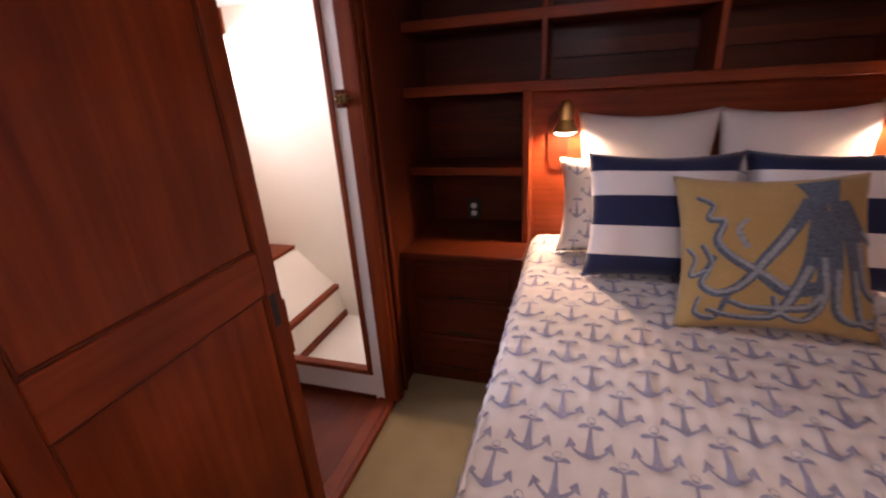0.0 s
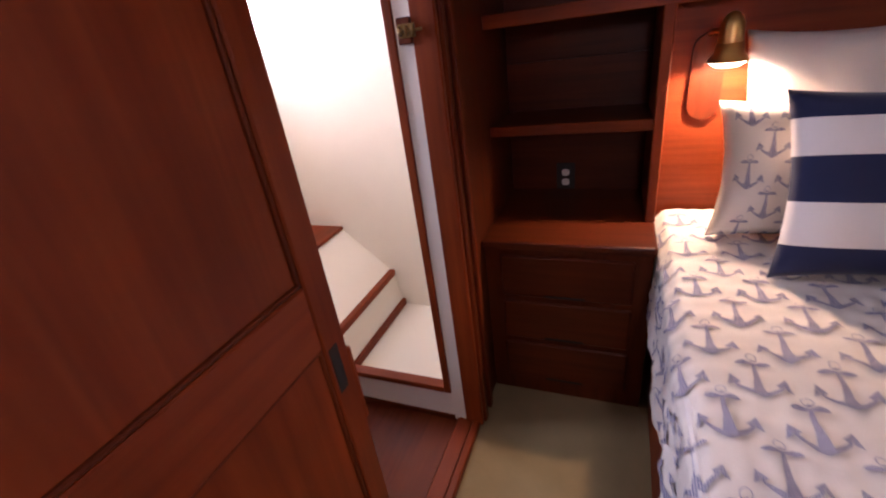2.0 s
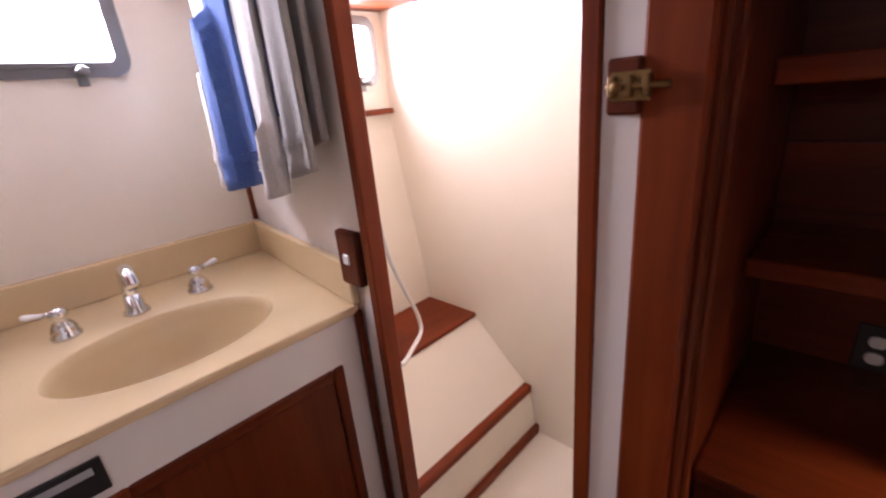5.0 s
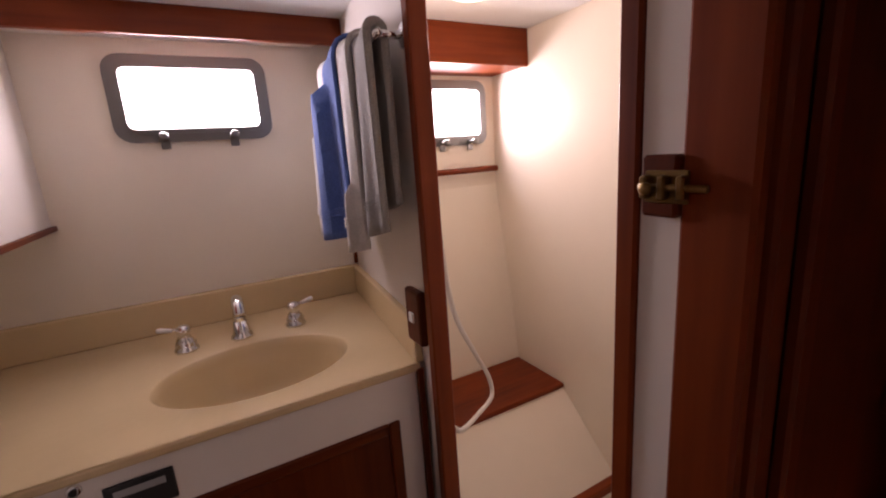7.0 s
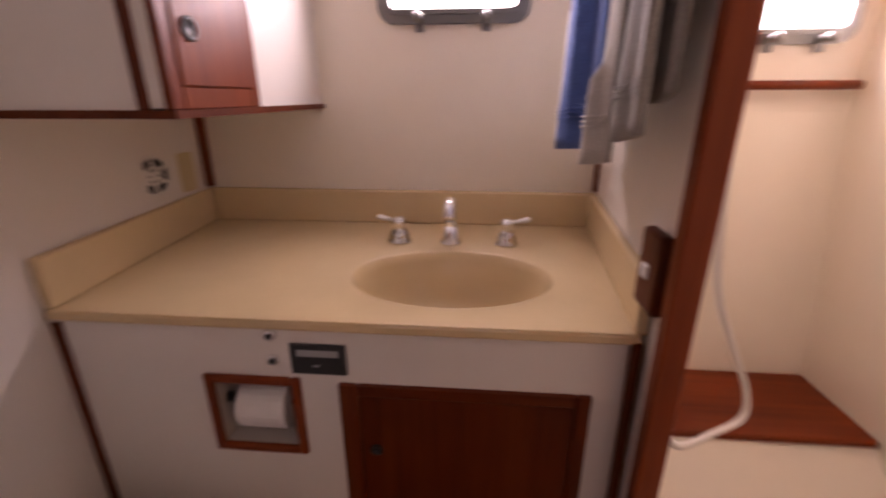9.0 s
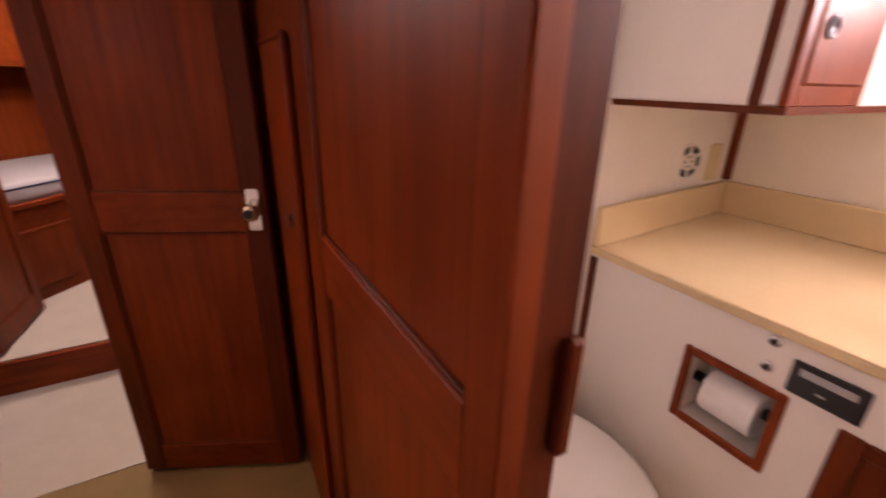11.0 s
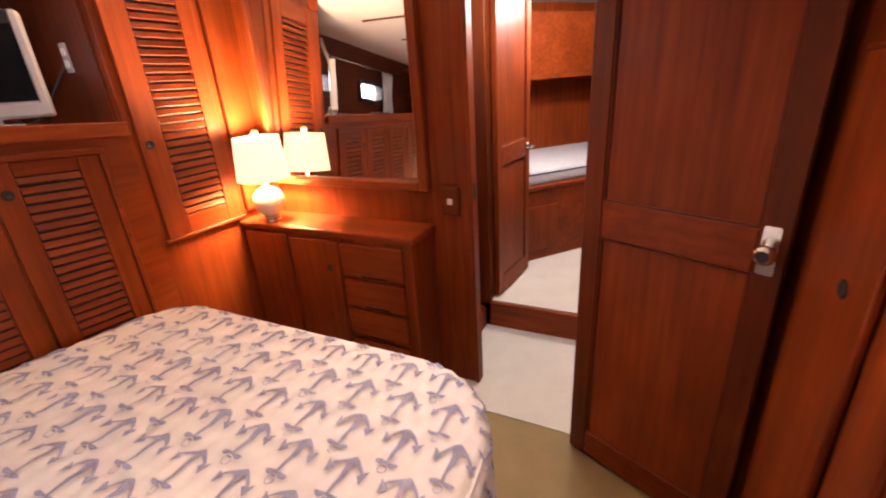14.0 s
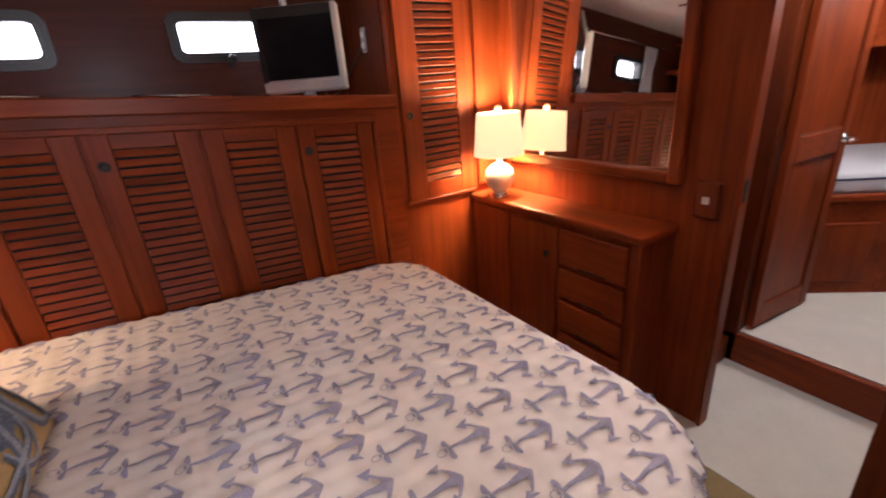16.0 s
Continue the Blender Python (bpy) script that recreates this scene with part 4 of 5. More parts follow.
t = thing("vent", "round white vent with dark slots on the wall", "vent", at=(-1.088, -0.486, 1.046))
vm = on_wall((-1.088, -0.486, 1.046), (-1, 0.09, 0), (0.09, 1, 0))
part("disc", turned(lathe([(0.052, 0), (0.051, 0.004), (0.046, 0.005)], 32), vm), BLACK, t, smooth=True)
for k in range(6):
    part("spoke", turned(turned(boxes((0.006, 0.050, -0.0045, 0.0045, 0.004, 0.008), bevel=0.001), pose(0, 0, 0, 0, 0, 30 + 60 * k)), vm), WHITE_PLASTIC, t)
for r0, r1 in ((0.021, 0.027), (0.047, 0.054), (0.0, 0.009)):
    part("ring", ring([(r1 * math.cos(radians(a)), r1 * math.sin(radians(a))) for a in range(0, 360, 15)], [(max(r0, 0.001) * math.cos(radians(a)), max(r0, 0.001) * math.sin(radians(a))) for a in range(0, 360, 15)], 0.0075, vm), WHITE_PLASTIC, t)
IVORY = material("ivory_plastic", (0.60, 0.50, 0.28), 0.4)
t = thing("outlet", "ivory outlet plate on the white wall", "outlet", at=(-1.17, -0.45, 1.04))
om = on_wall((-1.236, -0.499, 1.032), (-1, 0.09, 0), (0.09, 1, 0))
part("plate", turned(boxes((-0.035, 0.035, -0.057, 0.057, 0, 0.005), bevel=0.002), om), IVORY, t)
for z in (-0.02, 0.02):
    part("receptacle", turned(boxes((-0.015, 0.015, z - 0.013, z + 0.013, 0.004, 0.007), bevel=0.002), om), IVORY, t)

# valances under the side deck
t = thing("valance", "varnished teak valance above the vanity porthole", "valance", at=(-1.2, 0.2, 1.69))
part("board", splay(boxes((-1.222, -1.20, -0.10, 0.6595, 1.690, HH), bevel=0.003)), TEAK_Y, t)
part("underside", boxes((-1.359, -1.222, -0.10, 0.6595, 1.715, 1.725)), LAMINATE, t)
t = thing("valance", "varnished teak valance above the shower porthole", "valance", at=(-1.13, 1.0, 1.63))
part("board", boxes((-1.150, -1.128, 0.715, 1.388, 1.636, HH), bevel=0.003), TEAK_Y, t)
part("underside", boxes((-1.359, -1.150, 0.70, 1.388, 1.640, 1.652)), TEAK_Y, t)

# toilet
t = thing("toilet", "white porcelain marine toilet with the lid closed", "toilet", at=(-0.56, -0.25, 0))
TX = -0.455


def oval(rx, ry, cy, z, n=28, back=None):
    out = []
    for i in range(n):
        a = 2 * math.pi * i / n
        y = cy + ry * math.sin(a)
        out.append((TX + rx * math.cos(a), max(y, back) if back is not None else y, z))
    return out


def loft(loops):
    bm = bmesh.new()
    v = [[bm.verts.new(p) for p in lp] for lp in loops]
    for a, b in zip(v, v[1:]):
        for i in range(len(a)):
            j = (i + 1) % len(a)
            bm.faces.new((a[i], a[j], b[j], b[i]))
    bm.faces.new(v[0][::-1])
    bm.faces.new(v[-1])
    bmesh.ops.recalc_face_normals(bm, faces=bm.faces[:])
    return bm


part("bowl", loft([oval(0.11, 0.16, -0.26, -0.004), oval(0.11, 0.16, -0.26, 0.05), oval(0.10, 0.145, -0.26, 0.14), oval(0.14, 0.18, -0.25, 0.27), oval(0.175, 0.215, -0.235, 0.36), oval(0.178, 0.22, -0.235, 0.385)]), PORCELAIN, t, smooth=True)
part("seat", loft([oval(0.176, 0.222, -0.232, 0.385, back=-0.40), oval(0.176, 0.232, -0.230, 0.390, back=-0.40), oval(0.176, 0.232, -0.230, 0.402, back=-0.40), oval(0.168, 0.224, -0.230, 0.406, back=-0.40)]), PORCELAIN, t, smooth=True)
part("lid", loft([oval(0.168, 0.224, -0.232, 0.407, back=-0.385), oval(0.176, 0.232, -0.230, 0.412, back=-0.385), oval(0.174, 0.230, -0.230, 0.424, back=-0.385), oval(0.160, 0.205, -0.232, 0.434, back=-0.38), oval(0.09, 0.12, -0.235, 0.438)]), PORCELAIN, t, smooth=True)
part("back_shelf", boxes((TX - 0.130, TX + 0.095, -0.447, -0.372, 0.30, 0.480), bevel=0.022, seg=3), PORCELAIN, t, smooth=True)
part("flush_button", turned(lathe([(0.018, 0), (0.018, 0.004), (0.012, 0.006)], 18), on_wall((TX - 0.012, -0.375, 0.455), (-1, 0, 0), (0, 1, 0))), BLACK, t, "black oval flush button", True)

# towels over a bar
t = thing("towel_bar", "chrome towel bar on the white wall", "towel bar", at=(-0.95, 0.62, 1.575))
part("bar", splay(tube([(-1.17, 0.602, 1.575), (-0.632, 0.602, 1.575)], 0.008, 12)), CHROME, t, smooth=True)
for x in (-1.16, -0.645):
    part("bracket", splay(tube([(x, 0.602, 1.575), (x, 0.655, 1.575)], 0.008, 12)), CHROME, t, smooth=True)
    part("rose", splay(turned(lathe([(0.026, 0), (0.024, 0.006), (0.012, 0.010)], 20), on_wall((x, 0.66, 1.575), (1, 0, 0), (0, -1, 0)))), CHROME, t, smooth=True)


def towel(x0, x1, front, back, r, seed, yc=0.595, zc=1.575, thick=0.010, band=None):
    """A towel hung over the bar, with soft folds; band: z0, z1 of a strip of its front alone."""
    bm = bmesh.new()
    nx, path = 24, []
    for i in range(17):
        path.append((-r, front + (zc - front) * i / 16))
    for i in range(1, 8):
        a = math.pi * i / 8
        path.append((-r * math.cos(a), zc + r * math.sin(a)))
    for i in range(13):
        path.append((r, zc - (zc - back) * i / 12))
    if band:
        path = [(-r - 0.0030, band[0] + (band[1] - band[0]) * i / 3) for i in range(4)]
    rows = []
    for j, (dy, z) in enumerate(path):
        line = []
        for i in range(nx + 1):
            u = i / nx
            hang = max(0, zc - z)
            fold = hang * (0.034 * math.sin(u * 4.2 + seed) + 0.014 * math.sin(u * 9 + seed * 2.3)) * (1 if dy < 0 else 0.35)
            squeeze = 1 - 0.06 * math.sin(min(hang, 0.4) * 5)
            line.append(bm.verts.new(((x0 + x1) / 2 + (u - 0.5) * (x1 - x0) * squeeze, yc + dy - (0.008 if dy < 0 else 0) * hang + 0.7 * fold, z + 0.008 * math.sin(u * 4 + seed))))
        rows.append(line)
    for a, b in zip(rows, rows[1:]):
        for i in range(nx):
            bm.faces.new((a[i], a[i + 1], b[i + 1], b[i]))
    bmesh.ops.recalc_face_normals(bm, faces=bm.faces[:])
    bmesh.ops.solidify(bm, geom=bm.faces[:], thickness=0.0012 if band else thick)
    for v in bm.verts:
        v.co.y = min(v.co.y, 0.655)
    return bm


for name, x0, x1, front, back, r, seed, thick, mat, label in (
    ("bath_towel", -1.125, -1.013, 1.150, 1.19, 0.046, 1.3, 0.010, TOWEL_W, "white terry bath towel hung over the bar"),
    ("hand_towel", -1.010, -0.860, 1.145, 1.30, 0.050, 4.1, 0.010, TOWEL_B, "blue terry hand towel hung over the bar"),
    ("bath_towel", -0.858, -0.755, 1.140, 1.34, 0.040, 2.2, 0.014, TOWEL_P, "folded greyish white towel hung over the bar"),
    # a towel's back half as its own body, shaded by colour
    ("bath_towel", -0.750, -0.650, 1.185, 1.24, 0.026, 3.4, 0.016, TOWEL_SHADED, "wall-side half of a folded towel, its grey standing for shade"),
):
    t = tagged(link(name, splay(towel(x0, x1, front, back, r, seed, yc=0.602, thick=thick)), mat, smooth=True), label, "towel")
    for k in range(3):
        part("woven_band", splay(towel(x0 + 0.002, x1 - 0.002, front, back, r, seed, yc=0.602, band=(front + 0.060 + 0.008 * k, front + 0.0625 + 0.008 * k))), mat, t, smooth=True)

# brass door latch on the post
t = thing("door_latch", "brass slide latch on a teak block at the door post", "latch", at=(-0.06, 0.65, 1.30))
part("block", boxes((-0.094, -0.058, 0.640, 0.6555, 1.272, 1.330), bevel=0.003), TEAK_D, t)
part("plate", boxes((-0.088, -0.046, 0.637, 0.641, 1.286, 1.316), bevel=0.001), OLD_BRASS, t)
part("bolt", tube([(-0.090, 0.632, 1.301), (-0.026, 0.632, 1.301)], 0.0035, 10), OLD_BRASS, t, smooth=True)
for x in (-0.084, -0.066, -0.048):
    part("keeper", boxes((x - 0.004, x + 0.004, 0.627, 0.638, 1.290, 1.312), bevel=0.002), OLD_BRASS, t)
part("knob", turned(lathe([(0.003, 0), (0.003, 0.008), (0.006, 0.010), (0.006, 0.014), (0.003, 0.016)], 12), on_wall((-0.074, 0.630, 1.301), (1, 0, 0), (0, -1, 0))), OLD_BRASS, t, smooth=True)


# ---- shower ----
t = thing("shower_bench", "moulded cream shower bench with teak trim and seat", "shower bench", at=(-1.0, 1.0, -0.04))
prof = [(-1.3595, -0.042), (-0.668, -0.042), (-0.700, 0.160), (-0.966, 0.408), (-1.3595, 0.408)]
bm = bmesh.new()
ends = [[bm.verts.new((x, y, z)) for x, z in prof] for y in (0.6825, 1.3875)]
bm.faces.new(ends[0])
bm.faces.new(ends[1][::-1])
for i in range(len(prof)):
    j = (i + 1) % len(prof)
    bm.faces.new((ends[0][i], ends[1][i], ends[1][j], ends[0][j]))
bmesh.ops.recalc_face_normals(bm, faces=bm.faces[:])
part("body", bm, GELCOAT, t)
part("foot_trim", boxes((-0.674, -0.655, 0.683, 1.3875, -0.042, -0.002), bevel=0.003), TEAK_Y, t)
part("edge_trim", boxes((-0.722, -0.688, 0.683, 1.3875, 0.145, 0.180), bevel=0.004), TEAK_Y, t)
part("seat_board", boxes((-1.359, -0.958, 0.683, 1.3875, 0.408, 0.428), bevel=0.004), TEAK_Y, t)
t = tagged(link("shower_hose", tube(smooth_curve([(-0.625, 0.692, 1.30), (-0.635, 0.705, 1.15), (-0.665, 0.745, 0.97), (-0.735, 0.84, 0.81), (-0.785, 0.915, 0.69), (-0.775, 0.915, 0.632), (-0.72, 0.83, 0.635), (-0.65, 0.735, 0.665), (-0.64, 0.70, 0.70)], 10), 0.0065, 10), WHITE_PLASTIC, smooth=True), "white shower hose looped over the bench", "hose")
t = thing("shower_rail", "small teak rod shelf below the shower porthole", "rail", at=(-1.33, 1.15, 1.27))
part("rod", tube([(-1.320, 0.92, 1.270), (-1.320, 1.365, 1.270)], 0.012, 12), TEAK_Y, t, smooth=True)
for y in (0.95, 1.34):
    part("bracket", boxes((-1.36, -1.315, y - 0.01, y + 0.01, 1.258, 1.268)), WHITE_PLASTIC, t)


def dome_light(x, y, z, label):
    t = thing("dome_light", label, "ceiling light", at=(x, y, z))
    part("ring", lathe([(0.085, -0.012), (0.09, 0.0)], 28, (x, y, z)), BRASS, t, smooth=True)
    part("glass", lathe([(0.002, -0.050), (0.035, -0.046), (0.062, -0.034), (0.078, -0.012)], 28, (x, y, z)), DOME, t, "lit frosted dome", True).visible_shadow = False


dome_light(-0.80, 0.93, HH - 0.002, "brass-rimmed dome light on the shower ceiling")
# added fitting, unseen, placed where the cabin's fill downlight hangs
dome_light(0.72, -0.62, H - 0.002, "added brass-rimmed dome light on the cabin ceiling, for fill")
dome_light(0.75, -1.60, 1.798, "brass-rimmed dome light on the passage ceiling")
# this dome is made up to hold the forward cabin's fill lamp
dome_light(0.70, -2.45, 1.798, "added brass-rimmed dome light in the forward cabin, for fill")


# ---- nightstand and bookshelves ----
# carcass, top and drawers carry the corner's shade in their colour
t = thing("nightstand", "built-in teak nightstand with three drawers, darkened as in shade", "nightstand", at=(0.26, 1.1, 0))
part("carcass", boxes((0.0, 0.525, 0.866, 1.359, 0.0, 0.625)), TEAK_SHADED, t)
part("top", boxes((-0.003, 0.53, 0.845, 1.359, 0.625, 0.655), bevel=0.007, seg=2), TEAK_SHADED_X, t)
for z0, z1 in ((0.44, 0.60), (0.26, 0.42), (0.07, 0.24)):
    d = part("drawer_front", boxes((0.055, 0.475, 0.853, 0.868, z0, z1), bevel=0.006), TEAK_SHADED_X, t)
    part("finger_slot", boxes((0.20, 0.33, 0.8515, 0.8545, z0 + 0.006, z0 + 0.014)), DARK, d)
t = thing("bookcase", "teak bookshelves over the nightstand and headboard, recessed parts darkened for shade", "bookcase", at=(1.0, 1.2, 0.655))
part("end_panel", boxes((0.500, 0.530, 1.035, 1.358, 0.655, 1.285), bevel=0.003), TEAK_V, t)
# recessed shelf and back rails use the darker copy in place of shade
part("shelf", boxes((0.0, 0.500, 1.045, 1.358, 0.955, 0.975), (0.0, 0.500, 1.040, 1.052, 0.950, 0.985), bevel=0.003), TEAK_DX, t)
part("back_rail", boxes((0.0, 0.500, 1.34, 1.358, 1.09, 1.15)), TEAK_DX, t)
part("shelf", boxes((0.0, 2.475, 1.045, 1.358, 1.285, 1.305), (0.0, 2.475, 1.038, 1.052, 1.278, 1.318), bevel=0.003), TEAK_X, t)
part("shelf", boxes((0.0, 2.475, 1.085, 1.358, 1.535, 1.555), (0.0, 2.475, 1.078, 1.092, 1.528, 1.568), bevel=0.003), TEAK_X, t)
part("shelf", boxes((0.0, 2.475, 1.105, 1.358, 1.775, 1.795), bevel=0.003), TEAK_X, t)
for x in (0.575, 1.160, 1.745, 2.05):
    part("divider", boxes((x - 0.011, x + 0.011, 1.06, 1.358, 1.305, 1.535), bevel=0.003), TEAK_V, t)
    part("divider", boxes((x - 0.011, x + 0.011, 1.09, 1.358, 1.555, 1.775), bevel=0.003), TEAK_V, t)
part("back_rail", boxes((0.6, 2.02, 1.335, 1.358, 1.40, 1.46)), TEAK_DX, t)
structure("headboard", boxes((0.530, 2.05, 1.150, 1.19, 0.0, 1.285)), TEAK_X, "varnished teak headboard panel behind the pillows", "headboard")
t = thing("outlet", "dark outlet plate with pale sockets in the nightstand recess", "outlet", at=(0.21, 1.35, 0.70))
om = on_wall((0.215, 1.36, 0.705), (1, 0, 0), (0, -1, 0))
part("plate", turned(boxes((-0.036, 0.036, -0.058, 0.058, 0, 0.006), bevel=0.002), om), BRONZE, t, "dark bronze plate")
for z in (-0.020, 0.020):
    part("receptacle", turned(prism(round_rect(0.030, 0.027, 0.011), 0.004), om @ Matrix.Translation((0, z, 0.006))), WHITE_PLASTIC, t, "pale socket")


def reading_lamp(x):
    t = thing("reading_lamp", "lit brass reading lamp on an oval teak plate", "reading lamp", "reading lamps over the bed", at=(x, 1.15, 1.12))
    m = on_wall((x - 0.030, 1.15, 1.075), (1, 0, 0), (0, -1, 0))
    part("plate", turned(prism(round_rect(0.085, 0.24, 0.042, 8), 0.014, None, 0.003), m), TEAK_D, t, "rounded teak back plate")
    part("arm", tube(smooth_curve([(x - 0.035, 1.14, 1.19), (x - 0.03, 1.09, 1.20), (x, 1.05, 1.19)]), 0.007), BRASS, t, smooth=True)
    part("socket", lathe([(0.0300, 0), (0.0300, 0.008), (0.027, 0.055), (0.020, 0.072), (0.012, 0.080), (0.003, 0.084)], 22, (x, 1.045, 1.160)), BRASS, t, smooth=True)
    s = lathe([(0.049, 0.0), (0.046, 0.008), (0.034, 0.022), (0.031, 0.046), (0.029, 0.046), (0.032, 0.022), (0.044, 0.008), (0.047, 0.0)], 24, (x, 1.045, 1.125))
    bmesh.ops.delete(s, geom=[fc for fc in s.faces if len(fc.verts) > 4], context="FACES_ONLY")
    part("shade", s, BRASS, t, "brass bell shade", True)
    part("bulb", lathe([(0.004, -0.016), (0.028, -0.013), (0.042, -0.004), (0.043, 0.004), (0.030, 0.014)], 20, (x, 1.045, 1.125)), SHADE_IN, t, "lit frosted bulb", True).visible_shadow = False


reading_lamp(0.665)
reading_lamp(1.730)


# ---- bed ----
BX0, BX1, BY0, BY1, BT = 0.530, 2.000, -0.660, 1.148, 0.665
CR, ER = 0.31, 0.060      # corner radius in plan, edge radius


def taper(x, y):
    k = max(0.0, min(1.0, (0.55 - y) / 1.2)) * 0.235
    return x - k * max(0.0, min(1.3, (x - BX0) / (BX1 - BX0)))


def drape(x, y, lift=0.0):
    """Where a point of the flat quilt comes to lie: level on the bed, rounded over its edge and hanging beside it."""
    cx = (BX0 + BX1) / 2
    cr = CR if x < cx else 0.17
    hx = (BX1 - BX0) / 2 - cr
    y1 = BY1 + 0.3
    hy, cy = (y1 - BY0) / 2 - cr, (BY0 + y1) / 2
    qx, qy = abs(x - cx) - hx, abs(y - cy) - hy
    sx, sy = (1 if x > cx else -1), (1 if y > cy else -1)
    if qx > 0 and qy > 0:
        d, nx, ny = math.hypot(qx, qy) - cr, sx * qx / math.hypot(qx, qy), sy * qy / math.hypot(qx, qy)
    elif qx > qy:
        d, nx, ny = qx - cr, sx, 0.0
    else:
        d, nx, ny = qy - cr, 0.0, sy
    puff = 0.0038 * math.sin(x * 70 + y * 55) * math.sin(x * 70 - y * 55) + 0.005 * noise.noise((x * 2.2, y * 2.2, 0.3)) + 0.003 * noise.noise((x * 7, y * 7, 1.7))
    s = d + ER
    if s <= 0:
        px, py, pz, ux, uy, uz = x, y, BT, 0, 0, 1
    else:
        a = min(s / ER, math.pi / 2)
        over = max(0.0, s - ER * math.pi / 2)
        bx, by = x - nx * s, y - ny * s
        ripple = 0.010 * math.sin((x - y) * 23) * min(1, over / 0.15)
        px, py, pz = bx + nx * (ER * math.sin(a) + ripple), by + ny * (ER * math.sin(a) + ripple), BT - ER * (1 - math.cos(a)) - over
        ux, uy, uz = nx * math.sin(a), ny * math.sin(a), math.cos(a)
    k = puff + lift
    return Vector((taper(px + ux * k, py), py + uy * k, pz + uz * k))


def grid_sheet(x0, x1, y0, y1, nx, ny, fn):
    bm = bmesh.new()
    rows = [[bm.verts.new(fn(x0 + (x1 - x0) * i / nx, y0 + (y1 - y0) * j / ny)) for i in range(nx + 1)] for j in range(ny + 1)]
    for a, b in zip(rows, rows[1:]):
        for i in range(nx):
            bm.faces.new((a[i], a[i + 1], b[i + 1], b[i]))
    return bm


DROP = 0.26
t = thing("bed", "built-in teak bed base with rounded foot", "bed", at=(1.2, 0.2, 0))


def base_outline(inset, n=8):
    w, h = BX1 - BX0 - 2 * inset, BY1 - BY0 - 2 * inset
    cx, cy = (BX0 + BX1) / 2, (BY0 + BY1) / 2
    out = []
    for px, py, a0 in ((w / 2, h / 2, None), (-w / 2, h / 2, None), (-w / 2 + CR, -h / 2 + CR, 180), (w / 2 - 0.17, -h / 2 + 0.17, 270)):
        if a0 is None:
            out.append((cx + px, cy + py))
        else:
            r = CR if a0 == 180 else 0.17
            out += [(cx + px + r * math.cos(radians(a0 + 90 * i / n)), cy + py + r * math.sin(radians(a0 + 90 * i / n))) for i in range(n + 1)]
    return [(taper(x, y), y) for x, y in out]


part("base", prism(base_outline(0.025), 0.44), TEAK_V, t)
part("mattress", prism(base_outline(0.012), 0.205, Matrix.Translation((0, 0, 0.44)), 0.02), LINEN, t)
quilt = grid_sheet(BX0 - DROP, BX1 + DROP * 0.5, BY0 - DROP, BY1 - 0.02, 150, 190, drape)
q = tagged(link("quilt", quilt, QUILT, smooth=True), "white quilted bedspread printed with slate-blue anchors", "quilt")


def stroke(points, widths):
    """A flat ribbon along points, as quads in the plane."""
    left, right = [], []
    for i, (x, y) in enumerate(points):
        ax, ay = points[max(i - 1, 0)]
        bx, by = points[min(i + 1, len(points) - 1)]
        l = math.hypot(bx - ax, by - ay) or 1
        nx, ny = -(by - ay) / l, (bx - ax) / l
        w = widths[i] if isinstance(widths, list) else widths
        left.append((x + nx * w / 2, y + ny * w / 2))
        right.append((x - nx * w / 2, y - ny * w / 2))
    return [(left[i], left[i + 1], right[i + 1], right[i]) for i in range(len(points) - 1)]


def anchor_shape():
    """An anchor of unit height in the plane, ring up: flared shank, bow-tie stock, thin ring, raked arms and arrow flukes."""
    quads = stroke([(0, 0.26), (0, 0.10), (0, -0.08), (0, -0.24), (0, -0.38)], [0.055, 0.068, 0.095, 0.135, 0.200])
    for s in (-1, 1):
        quads += stroke([(0, 0.270), (s * 0.06, 0.275), (s * 0.13, 0.290), (s * 0.20, 0.280), (s * 0.245, 0.265)], [0.034, 0.065, 0.100, 0.080, 0.020])
        quads += stroke([(0, -0.430), (s * 0.09, -0.400), (s * 0.19, -0.345), (s * 0.28, -0.275), (s * 0.335, -0.215)], [0.135, 0.100, 0.066, 0.050, 0.040])
        quads.append(((s * 0.380, -0.060), (s * 0.440, -0.310), (s * 0.365, -0.265), (s * 0.335, -0.190)))
        quads.append(((s * 0.380, -0.060), (s * 0.335, -0.190), (s * 0.310, -0.245), (s * 0.235, -0.190)))
    ring_line = [(0.075 * math.cos(radians(a)), 0.405 + 0.085 * math.sin(radians(a))) for a in range(0, 361, 30)]
    quads += stroke(ring_line, 0.016)
    quads += stroke([(-0.05, 0.330), (0.0, 0.345), (0.05, 0.330)], [0.02, 0.05, 0.02])
    quads.append(((-0.085, -0.435), (0, -0.505), (0.085, -0.435), (0, -0.38)))
    return quads


ANCHOR_SHAPE = anchor_shape()


def print_anchors(place, spots, size):
    bm = bmesh.new()
    for x, y, turn in spots:
        c, s = math.cos(turn), math.sin(turn)
        for quad in ANCHOR_SHAPE:
            bm.faces.new([bm.verts.new(place(x + size * (c * u - s * v), y + size * (s * u + c * v))) for u, v in quad])
    for f in bm.faces:
        if f.normal.z < 0:
            f.normal_flip()
    return bm


spots = []
for j in range(-9, 14):
    for i in range(-6, 14):
        x, y = 0.662 + 0.128 * i + (0.064 if j % 2 else 0), -0.053 + 0.099 * j
        if BX0 - DROP + 0.05 < x < BX1 + 0.1 and BY0 - DROP + 0.06 < y < BY1 - 0.07:
            if (x < BX0 - 0.01) and (y < BY0 - 0.01):
                continue
            spots.append((x, y, random.uniform(-0.03, 0.03)))
